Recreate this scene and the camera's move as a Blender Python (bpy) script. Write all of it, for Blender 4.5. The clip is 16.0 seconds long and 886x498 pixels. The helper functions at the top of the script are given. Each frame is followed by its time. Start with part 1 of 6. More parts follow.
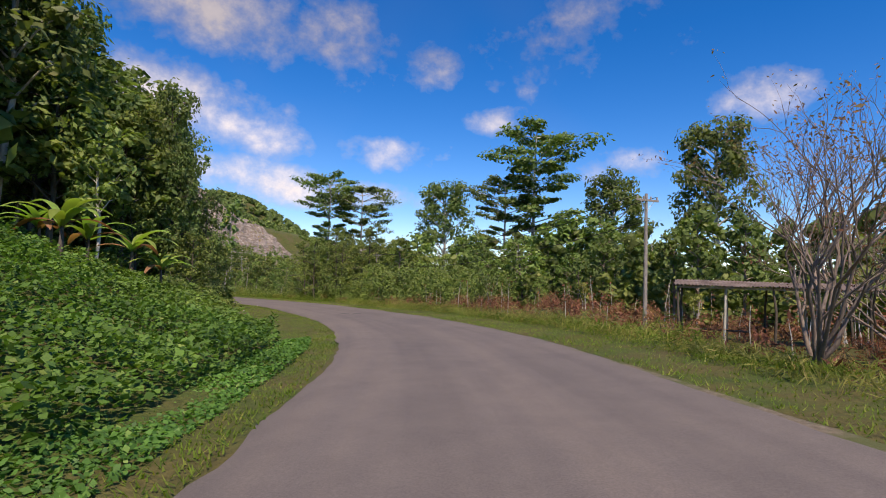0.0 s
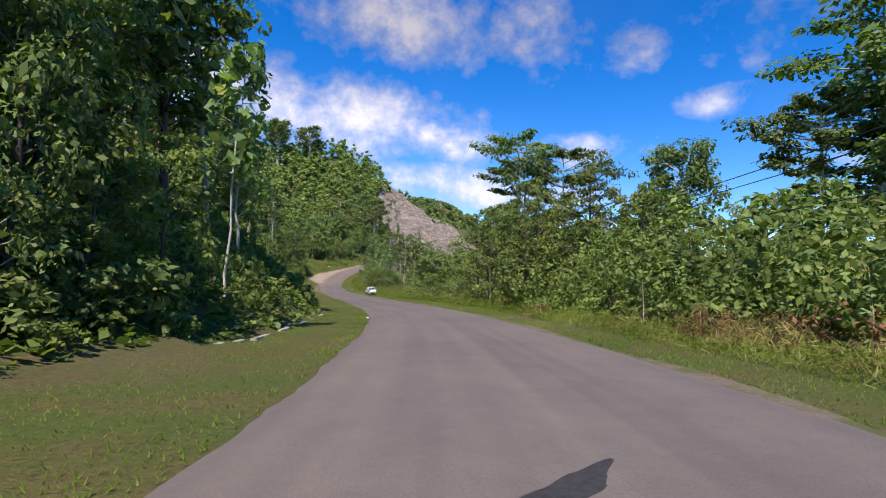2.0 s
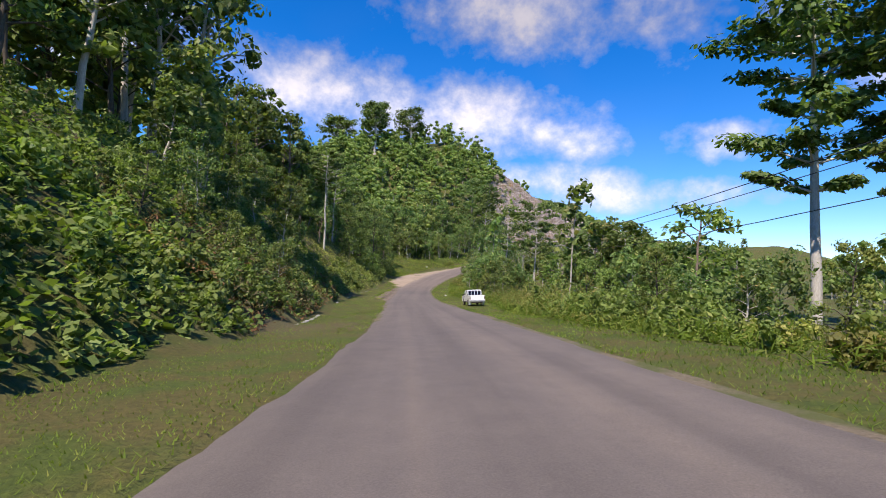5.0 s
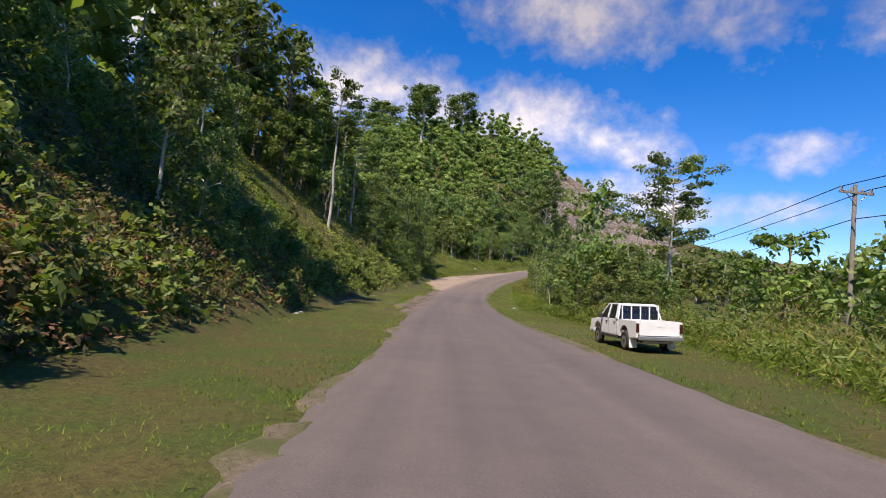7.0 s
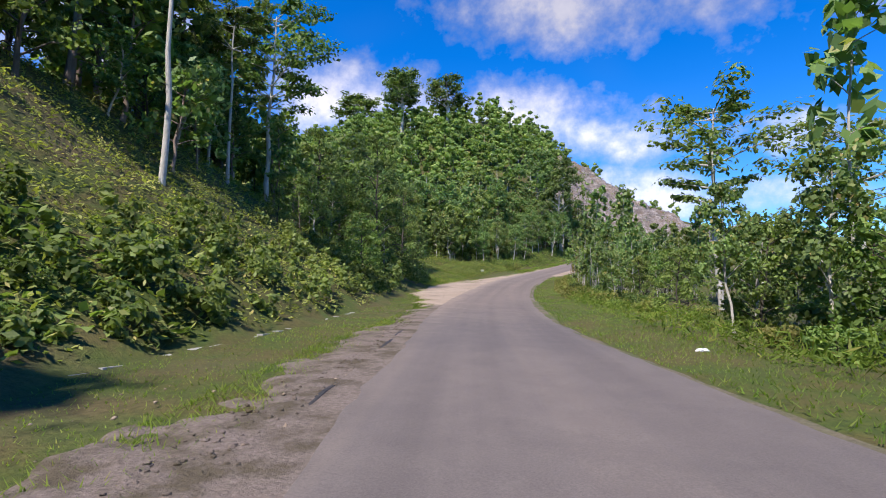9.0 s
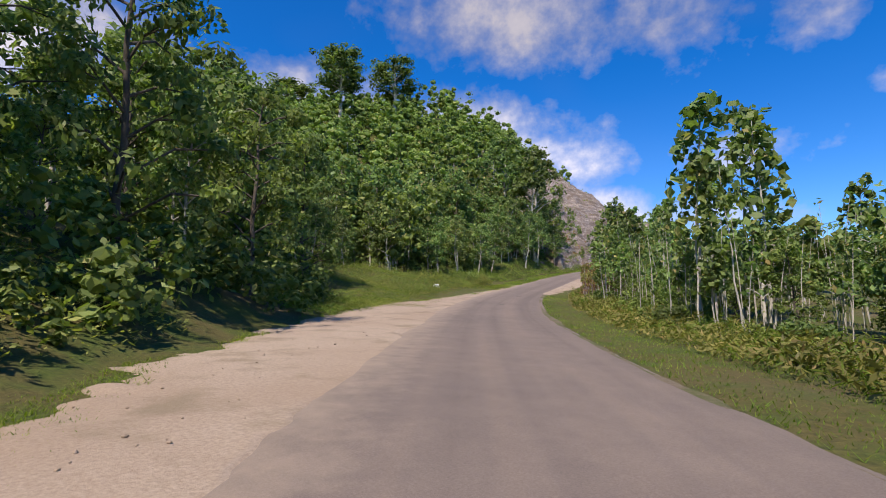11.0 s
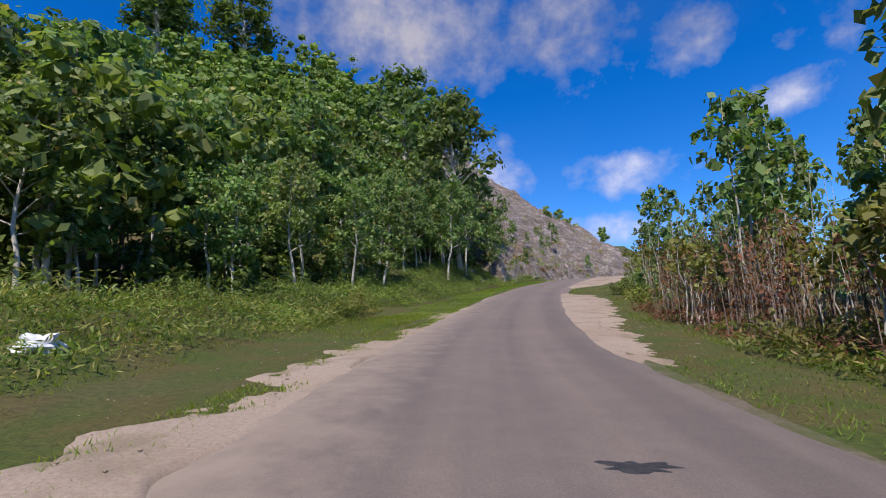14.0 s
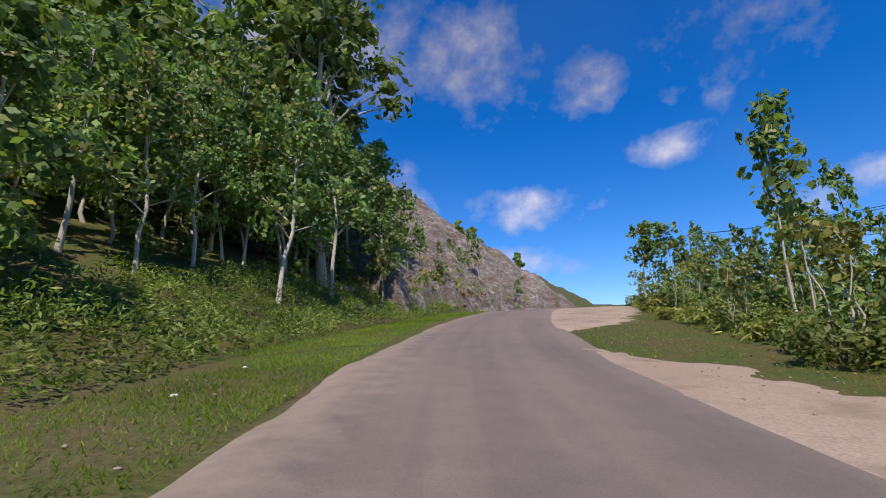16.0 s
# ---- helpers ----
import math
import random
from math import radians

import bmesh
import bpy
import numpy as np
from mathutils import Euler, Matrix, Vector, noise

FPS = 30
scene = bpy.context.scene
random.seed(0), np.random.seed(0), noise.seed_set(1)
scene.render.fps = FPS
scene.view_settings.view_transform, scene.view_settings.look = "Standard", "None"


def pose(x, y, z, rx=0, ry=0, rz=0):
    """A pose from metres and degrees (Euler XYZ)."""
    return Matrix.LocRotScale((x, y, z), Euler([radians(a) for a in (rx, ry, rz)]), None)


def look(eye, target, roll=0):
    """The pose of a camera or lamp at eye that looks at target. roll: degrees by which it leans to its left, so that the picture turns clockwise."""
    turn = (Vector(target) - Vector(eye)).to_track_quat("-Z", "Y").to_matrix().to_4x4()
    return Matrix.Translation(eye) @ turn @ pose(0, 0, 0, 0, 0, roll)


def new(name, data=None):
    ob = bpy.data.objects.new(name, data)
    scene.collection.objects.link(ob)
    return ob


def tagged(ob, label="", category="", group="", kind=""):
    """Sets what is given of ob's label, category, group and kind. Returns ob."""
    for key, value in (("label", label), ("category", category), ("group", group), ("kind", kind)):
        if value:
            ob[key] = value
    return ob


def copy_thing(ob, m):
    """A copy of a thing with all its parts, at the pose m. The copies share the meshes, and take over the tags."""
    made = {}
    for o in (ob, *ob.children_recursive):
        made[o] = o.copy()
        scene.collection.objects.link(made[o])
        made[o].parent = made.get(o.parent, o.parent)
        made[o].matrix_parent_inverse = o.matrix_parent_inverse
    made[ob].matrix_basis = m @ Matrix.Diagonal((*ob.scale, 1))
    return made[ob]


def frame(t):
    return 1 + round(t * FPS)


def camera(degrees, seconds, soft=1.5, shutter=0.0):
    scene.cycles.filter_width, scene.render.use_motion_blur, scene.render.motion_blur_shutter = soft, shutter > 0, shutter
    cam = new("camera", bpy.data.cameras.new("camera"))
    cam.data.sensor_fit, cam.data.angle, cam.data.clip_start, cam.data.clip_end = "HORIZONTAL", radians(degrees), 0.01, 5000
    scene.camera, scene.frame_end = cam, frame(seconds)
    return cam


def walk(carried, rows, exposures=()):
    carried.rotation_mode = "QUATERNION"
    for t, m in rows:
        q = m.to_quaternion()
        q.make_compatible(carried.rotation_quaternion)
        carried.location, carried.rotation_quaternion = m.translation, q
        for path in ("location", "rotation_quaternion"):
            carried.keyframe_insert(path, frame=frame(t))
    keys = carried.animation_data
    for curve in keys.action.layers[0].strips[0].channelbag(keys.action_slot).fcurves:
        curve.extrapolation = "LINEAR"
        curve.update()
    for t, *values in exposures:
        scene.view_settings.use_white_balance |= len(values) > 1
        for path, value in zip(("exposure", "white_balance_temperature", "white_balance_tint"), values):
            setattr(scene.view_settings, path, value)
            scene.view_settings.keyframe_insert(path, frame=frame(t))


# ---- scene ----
cam = camera(81.4, 16.0, 1.0)
METRES, EYE, TILT, LEAN, TURN = 320.0, 1.8, 3.5, -2.0, 0.0
ROWS = [
    (0.0, 0.0, 0.0, 0.0, 0.0, -0.0, -0.0),
    (0.5, -0.0013, 0.036, -0.0033, 5.69, 0.68, 0.29),
    (1.0, -0.0069, 0.0711, -0.0063, 11.16, -0.04, 0.28),
    (1.5, -0.0151, 0.105, -0.0094, 16.97, 0.8, 1.62),
    (2.0, -0.0269, 0.1384, -0.0125, 21.44, 0.67, 0.72),
    (2.5, -0.0402, 0.1713, -0.0152, 24.12, 1.24, 0.76),
    (3.0, -0.0549, 0.2034, -0.0179, 26.93, 1.29, 0.06),
    (3.5, -0.0708, 0.2342, -0.0201, 29.49, 1.96, -0.95),
    (4.0, -0.0878, 0.2643, -0.0226, 31.6, 1.62, 0.26),
    (6.5, -0.1726, 0.3783, -0.0305, 37.4, 2.24, -1.38),
    (7.0, -0.19, 0.4011, -0.0319, 38.81, 2.59, -2.04),
    (7.5, -0.2084, 0.4242, -0.0332, 39.9, 3.43, -1.17),
    (8.0, -0.2277, 0.4477, -0.0343, 40.25, 3.64, -1.58),
    (8.5, -0.2472, 0.4715, -0.0349, 39.64, 3.83, 1.84),
    (9.0, -0.2653, 0.4948, -0.0356, 38.49, 3.96, 2.92),
    (11.5, -0.3522, 0.6244, -0.0338, 31.49, 6.24, 3.7),
    (12.0, -0.3674, 0.6519, -0.0333, 30.15, 6.74, 4.71),
    (12.5, -0.3821, 0.6786, -0.0322, 28.31, 7.52, 3.55),
    (13.0, -0.3954, 0.7059, -0.0313, 26.36, 7.58, 5.4),
    (13.5, -0.408, 0.7339, -0.0301, 24.81, 8.0, 6.97),
    (14.0, -0.419, 0.7613, -0.0288, 22.17, 7.78, 5.85),
    (14.5, -0.429, 0.7891, -0.0274, 19.0, 7.87, 5.65),
    (15.0, -0.4371, 0.8173, -0.0261, 16.71, 8.29, 7.5),
    (15.5, -0.4443, 0.8455, -0.0244, 13.95, 9.22, 6.5),
    (16.0, -0.4503, 0.8739, -0.0222, 10.74, 10.11, 5.0),
]
walk(cam, [(t, pose(0, 0, EYE, TILT, LEAN, TURN) @ pose(METRES * x, METRES * y, METRES * z, 90 + pitch, roll, yaw)) for t, x, y, z, yaw, pitch, roll in ROWS],
     exposures=((0.0, 0.27, 7600, 19), (1.5, 0.42, 7000, 17), (4.0, 0.6, 6650, 16), (6.5, 0.42, 7300, 20), (7.5, 0.42, 6900, 19), (8.0, 0.42, 6350, 17), (9.0, 0.62, 6350, 17), (11.5, 0.3, 7000, 18), (12.5, 0.24, 6500, 18), (15.5, 0.12, 6400, 18), (16.0, 0.12, 6700, 18)))

# ---- light ----
SUN_AZ = math.atan2(0.15, -0.99)           # the sun stands behind the walk
SUN_EL = radians(54)
sun_dir = Vector((math.sin(SUN_AZ) * math.cos(SUN_EL), math.cos(SUN_AZ) * math.cos(SUN_EL), math.sin(SUN_EL)))
sun = new("sun", bpy.data.lights.new("sun", "SUN"))
sun.data.energy, sun.data.angle, sun.data.color = 5.0, radians(0.6), (1.0, 0.95, 0.86)
sun.matrix_world = look((0, 0, 60), Vector((0, 0, 60)) - sun_dir)


class Nodes:
    """A short hand for node trees."""

    def __init__(self, tree):
        self.tree = tree
        tree.nodes.clear()

    def add(self, kind, *links, **values):
        node = self.tree.nodes.new(kind)
        for key, value in values.items():
            if key.startswith("in_"):
                slot = key[3:]
                node.inputs[int(slot) if slot.isdigit() else slot.replace("_", " ")].default_value = value
            elif key == "operation":
                node.operation = value
            elif key == "blend_type":
                node.blend_type = value
            elif key == "data_type":
                node.data_type = value
            elif key == "sky_type":
                node.sky_type = value
        for slot, source in links:
            self.tree.links.new(source, node.inputs[slot])
        return node

    def math(self, op, a, b=None, clamp=False):
        node = self.tree.nodes.new("ShaderNodeMath")
        node.operation, node.use_clamp = op, clamp
        for k, v in enumerate((a, b)):
            if v is None:
                continue
            if isinstance(v, (int, float)):
                node.inputs[k].default_value = v
            else:
                self.tree.links.new(v, node.inputs[k])
        return node.outputs[0]

    def ramp(self, source, stops):
        node = self.tree.nodes.new("ShaderNodeValToRGB")
        r = node.color_ramp
        while len(r.elements) < len(stops):
            r.elements.new(0.5)
        for e, (p, c) in zip(r.elements, stops):
            e.position, e.color = p, (*c, 1)
        self.tree.links.new(source, node.inputs[0])
        return node.outputs[0]

    def mix(self, fac, a, b, how="MIX"):
        node = self.tree.nodes.new("ShaderNodeMix")
        node.data_type, node.blend_type = "RGBA", how
        for slot, v in ((0, fac), (6, a), (7, b)):
            if isinstance(v, (int, float)):
                node.inputs[slot].default_value = v
            elif isinstance(v, tuple):
                node.inputs[slot].default_value = (*v, 1)
            else:
                self.tree.links.new(v, node.inputs[slot])
        return node.outputs[2]

    def noise(self, vector, scale, detail=4, rough=0.55):
        node = self.tree.nodes.new("ShaderNodeTexNoise")
        node.inputs["Scale"].default_value, node.inputs["Detail"].default_value = scale, detail
        node.inputs["Roughness"].default_value = rough
        if vector is not None:
            self.tree.links.new(vector, node.inputs["Vector"])
        return node.outputs["Fac"]


world = bpy.data.worlds.new("sky")
scene.world = world
world.use_nodes = True
w = Nodes(world.node_tree)
sky = w.add("ShaderNodeTexSky", sky_type="NISHITA")
sky.sun_disc, sky.sun_elevation, sky.sun_rotation = False, SUN_EL, SUN_AZ
sky.air_density, sky.dust_density, sky.ozone_density, sky.altitude = 1.0, 0.0, 4.0, 900
rich = w.add("ShaderNodeHueSaturation", ("Color", sky.outputs[0]), in_Saturation=1.4, in_Value=1.08, in_Hue=0.51)
ground_glow = w.add("ShaderNodeBackground", ("Color", rich.outputs[0]), in_Strength=0.145)
w.add("ShaderNodeOutputWorld", ("Surface", ground_glow.outputs[0]))


# ---- materials ----
def material(name, build):
    m = bpy.data.materials.new(name)
    m.use_nodes = True
    build(Nodes(m.node_tree))
    return m


def finish(n, colour, rough=0.8, metal=0.0, bump=None, bump_depth=0.02, spec=0.3):
    s = n.add("ShaderNodeBsdfPrincipled", in_Roughness=rough, in_Metallic=metal)
    s.inputs["Specular IOR Level"].default_value = spec
    if isinstance(colour, tuple):
        s.inputs["Base Color"].default_value = (*colour, 1)
    else:
        n.tree.links.new(colour, s.inputs["Base Color"])
    if bump is not None:
        b = n.add("ShaderNodeBump", ("Height", bump), in_Distance=bump_depth)
        n.tree.links.new(b.outputs[0], s.inputs["Normal"])
    n.add("ShaderNodeOutputMaterial", ("Surface", s.outputs[0]))
    return s


def leaf_material(name, dark, light, accent, share=0.06, gloss=0.5):
    def build(n):
        geo = n.add("ShaderNodeNewGeometry")
        island = geo.outputs["Random Per Island"]
        info = n.add("ShaderNodeObjectInfo")
        base = n.ramp(island, ((0.0, dark), (0.62, light), (1.0 - share, light), (1.0, accent)))
        lump = n.noise(geo.outputs["Position"], 0.35, 3)
        grove = n.noise(geo.outputs["Position"], 0.11, 2)
        tone = n.math("ADD", n.math("ADD", n.math("MULTIPLY", info.outputs["Random"], 0.4), n.math("MULTIPLY", n.math("SUBTRACT", grove, 0.22), 1.5)), n.math("MULTIPLY", n.math("SUBTRACT", lump, 0.3), 1.8))
        sere = n.mix(n.ramp(grove, ((0.5, (0, 0, 0)), (0.75, (0.32, 0.32, 0.32)))), base, (0.19, 0.19, 0.06))
        shade = n.add("ShaderNodeHueSaturation", ("Color", sere), ("Value", n.math("MAXIMUM", n.math("ADD", tone, 0.3), 0.4)))
        n.tree.links.new(n.math("ADD", n.math("MULTIPLY", info.outputs["Random"], 0.035), 0.4825), shade.inputs["Hue"])
        s = n.add("ShaderNodeBsdfPrincipled", ("Base Color", shade.outputs[0]), in_Roughness=gloss)
        s.inputs["Specular IOR Level"].default_value = 0.22
        back = n.mix(1.0, shade.outputs[0], (1.0, 1.15, 0.45), "MULTIPLY")
        t = n.add("ShaderNodeBsdfTranslucent", ("Color", back))
        both = n.add("ShaderNodeMixShader", (1, s.outputs[0]), (2, t.outputs[0]), in_0=0.45)
        n.add("ShaderNodeOutputMaterial", ("Surface", both.outputs[0]))
    return material(name, build)


LEAF_DARK = leaf_material("leaf_dark", (0.055, 0.085, 0.027), (0.12, 0.165, 0.05), (0.21, 0.21, 0.09))
LEAF_MID = leaf_material("leaf_mid", (0.06, 0.094, 0.026), (0.164, 0.21, 0.056), (0.26, 0.26, 0.1))
LEAF_HILL = leaf_material("leaf_hill", (0.048, 0.08, 0.023), (0.195, 0.245, 0.066), (0.33, 0.31, 0.12), 0.1)
LEAF_FERN = leaf_material("leaf_fern", (0.06, 0.11, 0.026), (0.18, 0.26, 0.06), (0.34, 0.36, 0.11), 0.12)
LEAF_FRESH = leaf_material("leaf_fresh", (0.064, 0.106, 0.026), (0.168, 0.228, 0.056), (0.28, 0.3, 0.1))
LEAF_VINE = leaf_material("leaf_vine", (0.035, 0.08, 0.016), (0.095, 0.18, 0.035), (0.2, 0.26, 0.07))
LEAF_BROAD = leaf_material("leaf_broad", (0.06, 0.1, 0.034), (0.168, 0.235, 0.075), (0.34, 0.26, 0.1), 0.1)
LEAF_YELLOW = leaf_material("leaf_yellow", (0.12, 0.13, 0.034), (0.24, 0.24, 0.066), (0.36, 0.28, 0.11), 0.15)
LEAF_DRY = leaf_material("leaf_dry", (0.11, 0.046, 0.03), (0.25, 0.115, 0.07), (0.31, 0.2, 0.11), 0.2, 0.8)
LEAF_BRUSH = leaf_material("leaf_brush", (0.06, 0.048, 0.028), (0.15, 0.12, 0.062), (0.24, 0.2, 0.1), 0.15, 0.8)
GRASS = leaf_material("grass", (0.06, 0.1, 0.012), (0.125, 0.172, 0.022), (0.22, 0.2, 0.055), 0.18, 0.6)
STRAW = leaf_material("straw", (0.18, 0.115, 0.055), (0.32, 0.22, 0.1), (0.44, 0.34, 0.18), 0.2, 0.8)


def bark(name, dark, light):
    def build(n):
        pos = n.add("ShaderNodeTexCoord").outputs["Object"]
        m = n.add("ShaderNodeMapping", ("Vector", pos))
        m.inputs["Scale"].default_value = (1, 1, 0.25)
        f = n.noise(m.outputs[0], 9, 6, 0.7)
        patch = n.noise(pos, 0.9, 2)
        c = n.mix(n.math("MULTIPLY", patch, 0.6), n.ramp(f, ((0.3, dark), (0.7, light))), dark)
        finish(n, c, 0.9, bump=f, bump_depth=0.03)
    return material(name, build)


BARK_DARK = bark("bark_dark", (0.05, 0.04, 0.03), (0.15, 0.125, 0.1))
BARK_PALE = bark("bark_pale", (0.32, 0.29, 0.24), (0.6, 0.56, 0.49))
TWIG = bark("twig", (0.14, 0.1, 0.08), (0.3, 0.24, 0.19))


def build_ground(n):
    pos = n.add("ShaderNodeNewGeometry").outputs["Position"]
    big, mid, fine = n.noise(pos, 0.07, 4), n.noise(pos, 0.6, 5), n.noise(pos, 7, 5, 0.7)
    green = n.ramp(fine, ((0.3, (0.032, 0.052, 0.008)), (0.7, (0.082, 0.104, 0.016))))
    straw = n.ramp(fine, ((0.3, (0.055, 0.044, 0.013)), (0.7, (0.125, 0.1, 0.032))))
    c = n.mix(n.ramp(mid, ((0.4, (0, 0, 0)), (0.6, (0.85, 0.85, 0.85)))), green, straw)
    soil = n.ramp(fine, ((0.3, (0.07, 0.045, 0.028)), (0.7, (0.16, 0.11, 0.07))))
    c = n.mix(n.ramp(big, ((0.54, (0, 0, 0)), (0.7, (0.7, 0.7, 0.7)))), c, soil)
    finish(n, c, 0.95, bump=fine, bump_depth=0.08)


def build_asphalt(n):
    pos = n.add("ShaderNodeNewGeometry").outputs["Position"]
    grain, mid, big = n.noise(pos, 38, 5, 0.85), n.noise(pos, 1.3, 6, 0.65), n.noise(pos, 0.16, 3)
    c = n.ramp(grain, ((0.22, (0.09, 0.077, 0.069)), (0.5, (0.15, 0.129, 0.118)), (0.8, (0.222, 0.193, 0.176))))
    c = n.mix(0.6, c, n.ramp(mid, ((0.32, (0.74, 0.74, 0.75)), (0.68, (1.0, 0.99, 0.98)))), "MULTIPLY")
    c = n.mix(0.55, c, n.ramp(big, ((0.3, (0.75, 0.75, 0.77)), (0.7, (1.1, 1.06, 1.0)))), "MULTIPLY")
    lane = n.add("ShaderNodeMapping", ("Vector", n.add("ShaderNodeTexCoord").outputs["UV"]))
    lane.inputs["Scale"].default_value = (0.75, 0.012, 1)
    streak = n.noise(lane.outputs[0], 1.0, 3, 0.6)
    c = n.mix(0.75, c, n.ramp(streak, ((0.34, (0.76, 0.75, 0.76)), (0.5, (0.96, 0.95, 0.95)), (0.66, (1.14, 1.1, 1.05)))), "MULTIPLY")
    way = n.add("ShaderNodeSeparateXYZ", (0, n.add("ShaderNodeTexCoord").outputs["UV"])).outputs[1]
    # past 205 m a paler tint: fuller daylight put into the colour, with some dust
    far = n.math("ADD", n.math("MULTIPLY", n.math("SUBTRACT", way, 205.0), 0.06), n.math("MULTIPLY", n.math("SUBTRACT", mid, 0.5), 1.5), clamp=True)
    lit_dust = n.mix(1.0, c, (1.22, 1.16, 1.08), "MULTIPLY")
    side = n.add("ShaderNodeSeparateXYZ", (0, n.add("ShaderNodeTexCoord").outputs["UV"])).outputs[0]
    silt = n.math("ADD", n.math("MULTIPLY", n.math("SUBTRACT", -1.1, side), 0.45), n.math("MULTIPLY", n.math("SUBTRACT", mid, 0.5), 1.6), clamp=True)
    silt = n.math("MULTIPLY", n.math("MULTIPLY", silt, far), 0.8)
    finish(n, n.mix(silt, n.mix(far, c, lit_dust), (0.3, 0.237, 0.177)), 0.85, bump=grain, bump_depth=0.006, spec=0.25)


def build_gravel(n):
    pos = n.add("ShaderNodeNewGeometry").outputs["Position"]
    grain, mid = n.noise(pos, 16, 5, 0.75), n.noise(pos, 0.7, 4)
    c = n.ramp(grain, ((0.28, (0.22, 0.165, 0.118)), (0.5, (0.32, 0.25, 0.185)), (0.75, (0.43, 0.35, 0.27))))
    c = n.mix(n.ramp(n.noise(pos, 0.18, 3), ((0.4, (0, 0, 0)), (0.65, (0.5, 0.5, 0.5)))), c, (0.24, 0.17, 0.115))
    c = n.mix(n.ramp(mid, ((0.52, (0, 0, 0)), (0.68, (0.55, 0.55, 0.55)))), c, (0.15, 0.118, 0.07))
    finish(n, c, 0.95, bump=grain, bump_depth=0.018)


def build_rubble(n):
    pos = n.add("ShaderNodeNewGeometry").outputs["Position"]
    grain, mid, crack = n.noise(pos, 14, 5, 0.75), n.noise(pos, 1.1, 5, 0.65), n.noise(pos, 4, 3)
    c = n.ramp(grain, ((0.28, (0.11, 0.085, 0.068)), (0.5, (0.18, 0.142, 0.115)), (0.75, (0.27, 0.215, 0.18))))
    c = n.mix(n.ramp(mid, ((0.46, (0, 0, 0)), (0.6, (0.9, 0.9, 0.9)))), c, (0.085, 0.068, 0.04))
    lumps = n.noise(pos, 6, 4, 0.6)
    finish(n, c, 0.95, bump=n.math("ADD", n.math("ADD", grain, crack), lumps), bump_depth=0.05)


def build_rock(n):
    pos = n.add("ShaderNodeNewGeometry").outputs["Position"]
    a, b = n.noise(pos, 0.35, 6, 0.65), n.noise(pos, 2.2, 6, 0.7)
    flat = n.add("ShaderNodeMapping", ("Vector", pos))
    flat.inputs["Scale"].default_value = (0.12, 0.12, 0.9)
    bed = n.noise(flat.outputs[0], 1.0, 5, 0.65)
    c = n.ramp(b, ((0.34, (0.075, 0.062, 0.05)), (0.47, (0.29, 0.245, 0.21)), (0.64, (0.52, 0.465, 0.41))))
    c = n.mix(n.ramp(a, ((0.44, (0, 0, 0)), (0.58, (0.9, 0.9, 0.9)))), c, (0.22, 0.17, 0.125))
    c = n.mix(0.8, c, n.ramp(bed, ((0.36, (0.5, 0.47, 0.46)), (0.6, (1.15, 1.12, 1.1)))), "MULTIPLY")
    finish(n, c, 0.95, bump=n.math("ADD", b, bed), bump_depth=0.9)


def build_concrete(n):
    pos = n.add("ShaderNodeNewGeometry").outputs["Position"]
    a = n.noise(pos, 3, 6, 0.7)
    finish(n, n.ramp(a, ((0.3, (0.16, 0.148, 0.13)), (0.7, (0.42, 0.4, 0.36)))), 0.9, bump=a, bump_depth=0.02)


def build_earth(n):
    pos = n.add("ShaderNodeNewGeometry").outputs["Position"]
    fine, mid = n.noise(pos, 11, 5, 0.75), n.noise(pos, 0.9, 4)
    c = n.ramp(fine, ((0.3, (0.09, 0.068, 0.045)), (0.55, (0.165, 0.132, 0.092)), (0.78, (0.26, 0.215, 0.16))))
    c = n.mix(n.ramp(mid, ((0.42, (0, 0, 0)), (0.6, (0.85, 0.85, 0.85)))), c, (0.07, 0.085, 0.02))
    finish(n, c, 0.95, bump=fine, bump_depth=0.04)


EARTH = material("bare_earth", build_earth)
GROUND, ASPHALT = material("ground", build_ground), material("asphalt", build_asphalt)
RUBBLE = material("rubble", build_rubble)
GRAVEL, ROCK, CONCRETE = material("gravel", build_gravel), material("rock", build_rock), material("concrete", build_concrete)


def plain(name, colour, rough=0.5, metal=0.0, spec=0.5, dirt=0.15):
    def build(n):
        pos = n.add("ShaderNodeTexCoord").outputs["Object"]
        f = n.noise(pos, 4, 5, 0.65)
        c = n.mix(n.ramp(f, ((0.35, (0, 0, 0)), (0.8, (dirt, dirt, dirt)))), colour, (0.14, 0.11, 0.08))
        finish(n, c, rough, metal, spec=spec)
    return material(name, build)


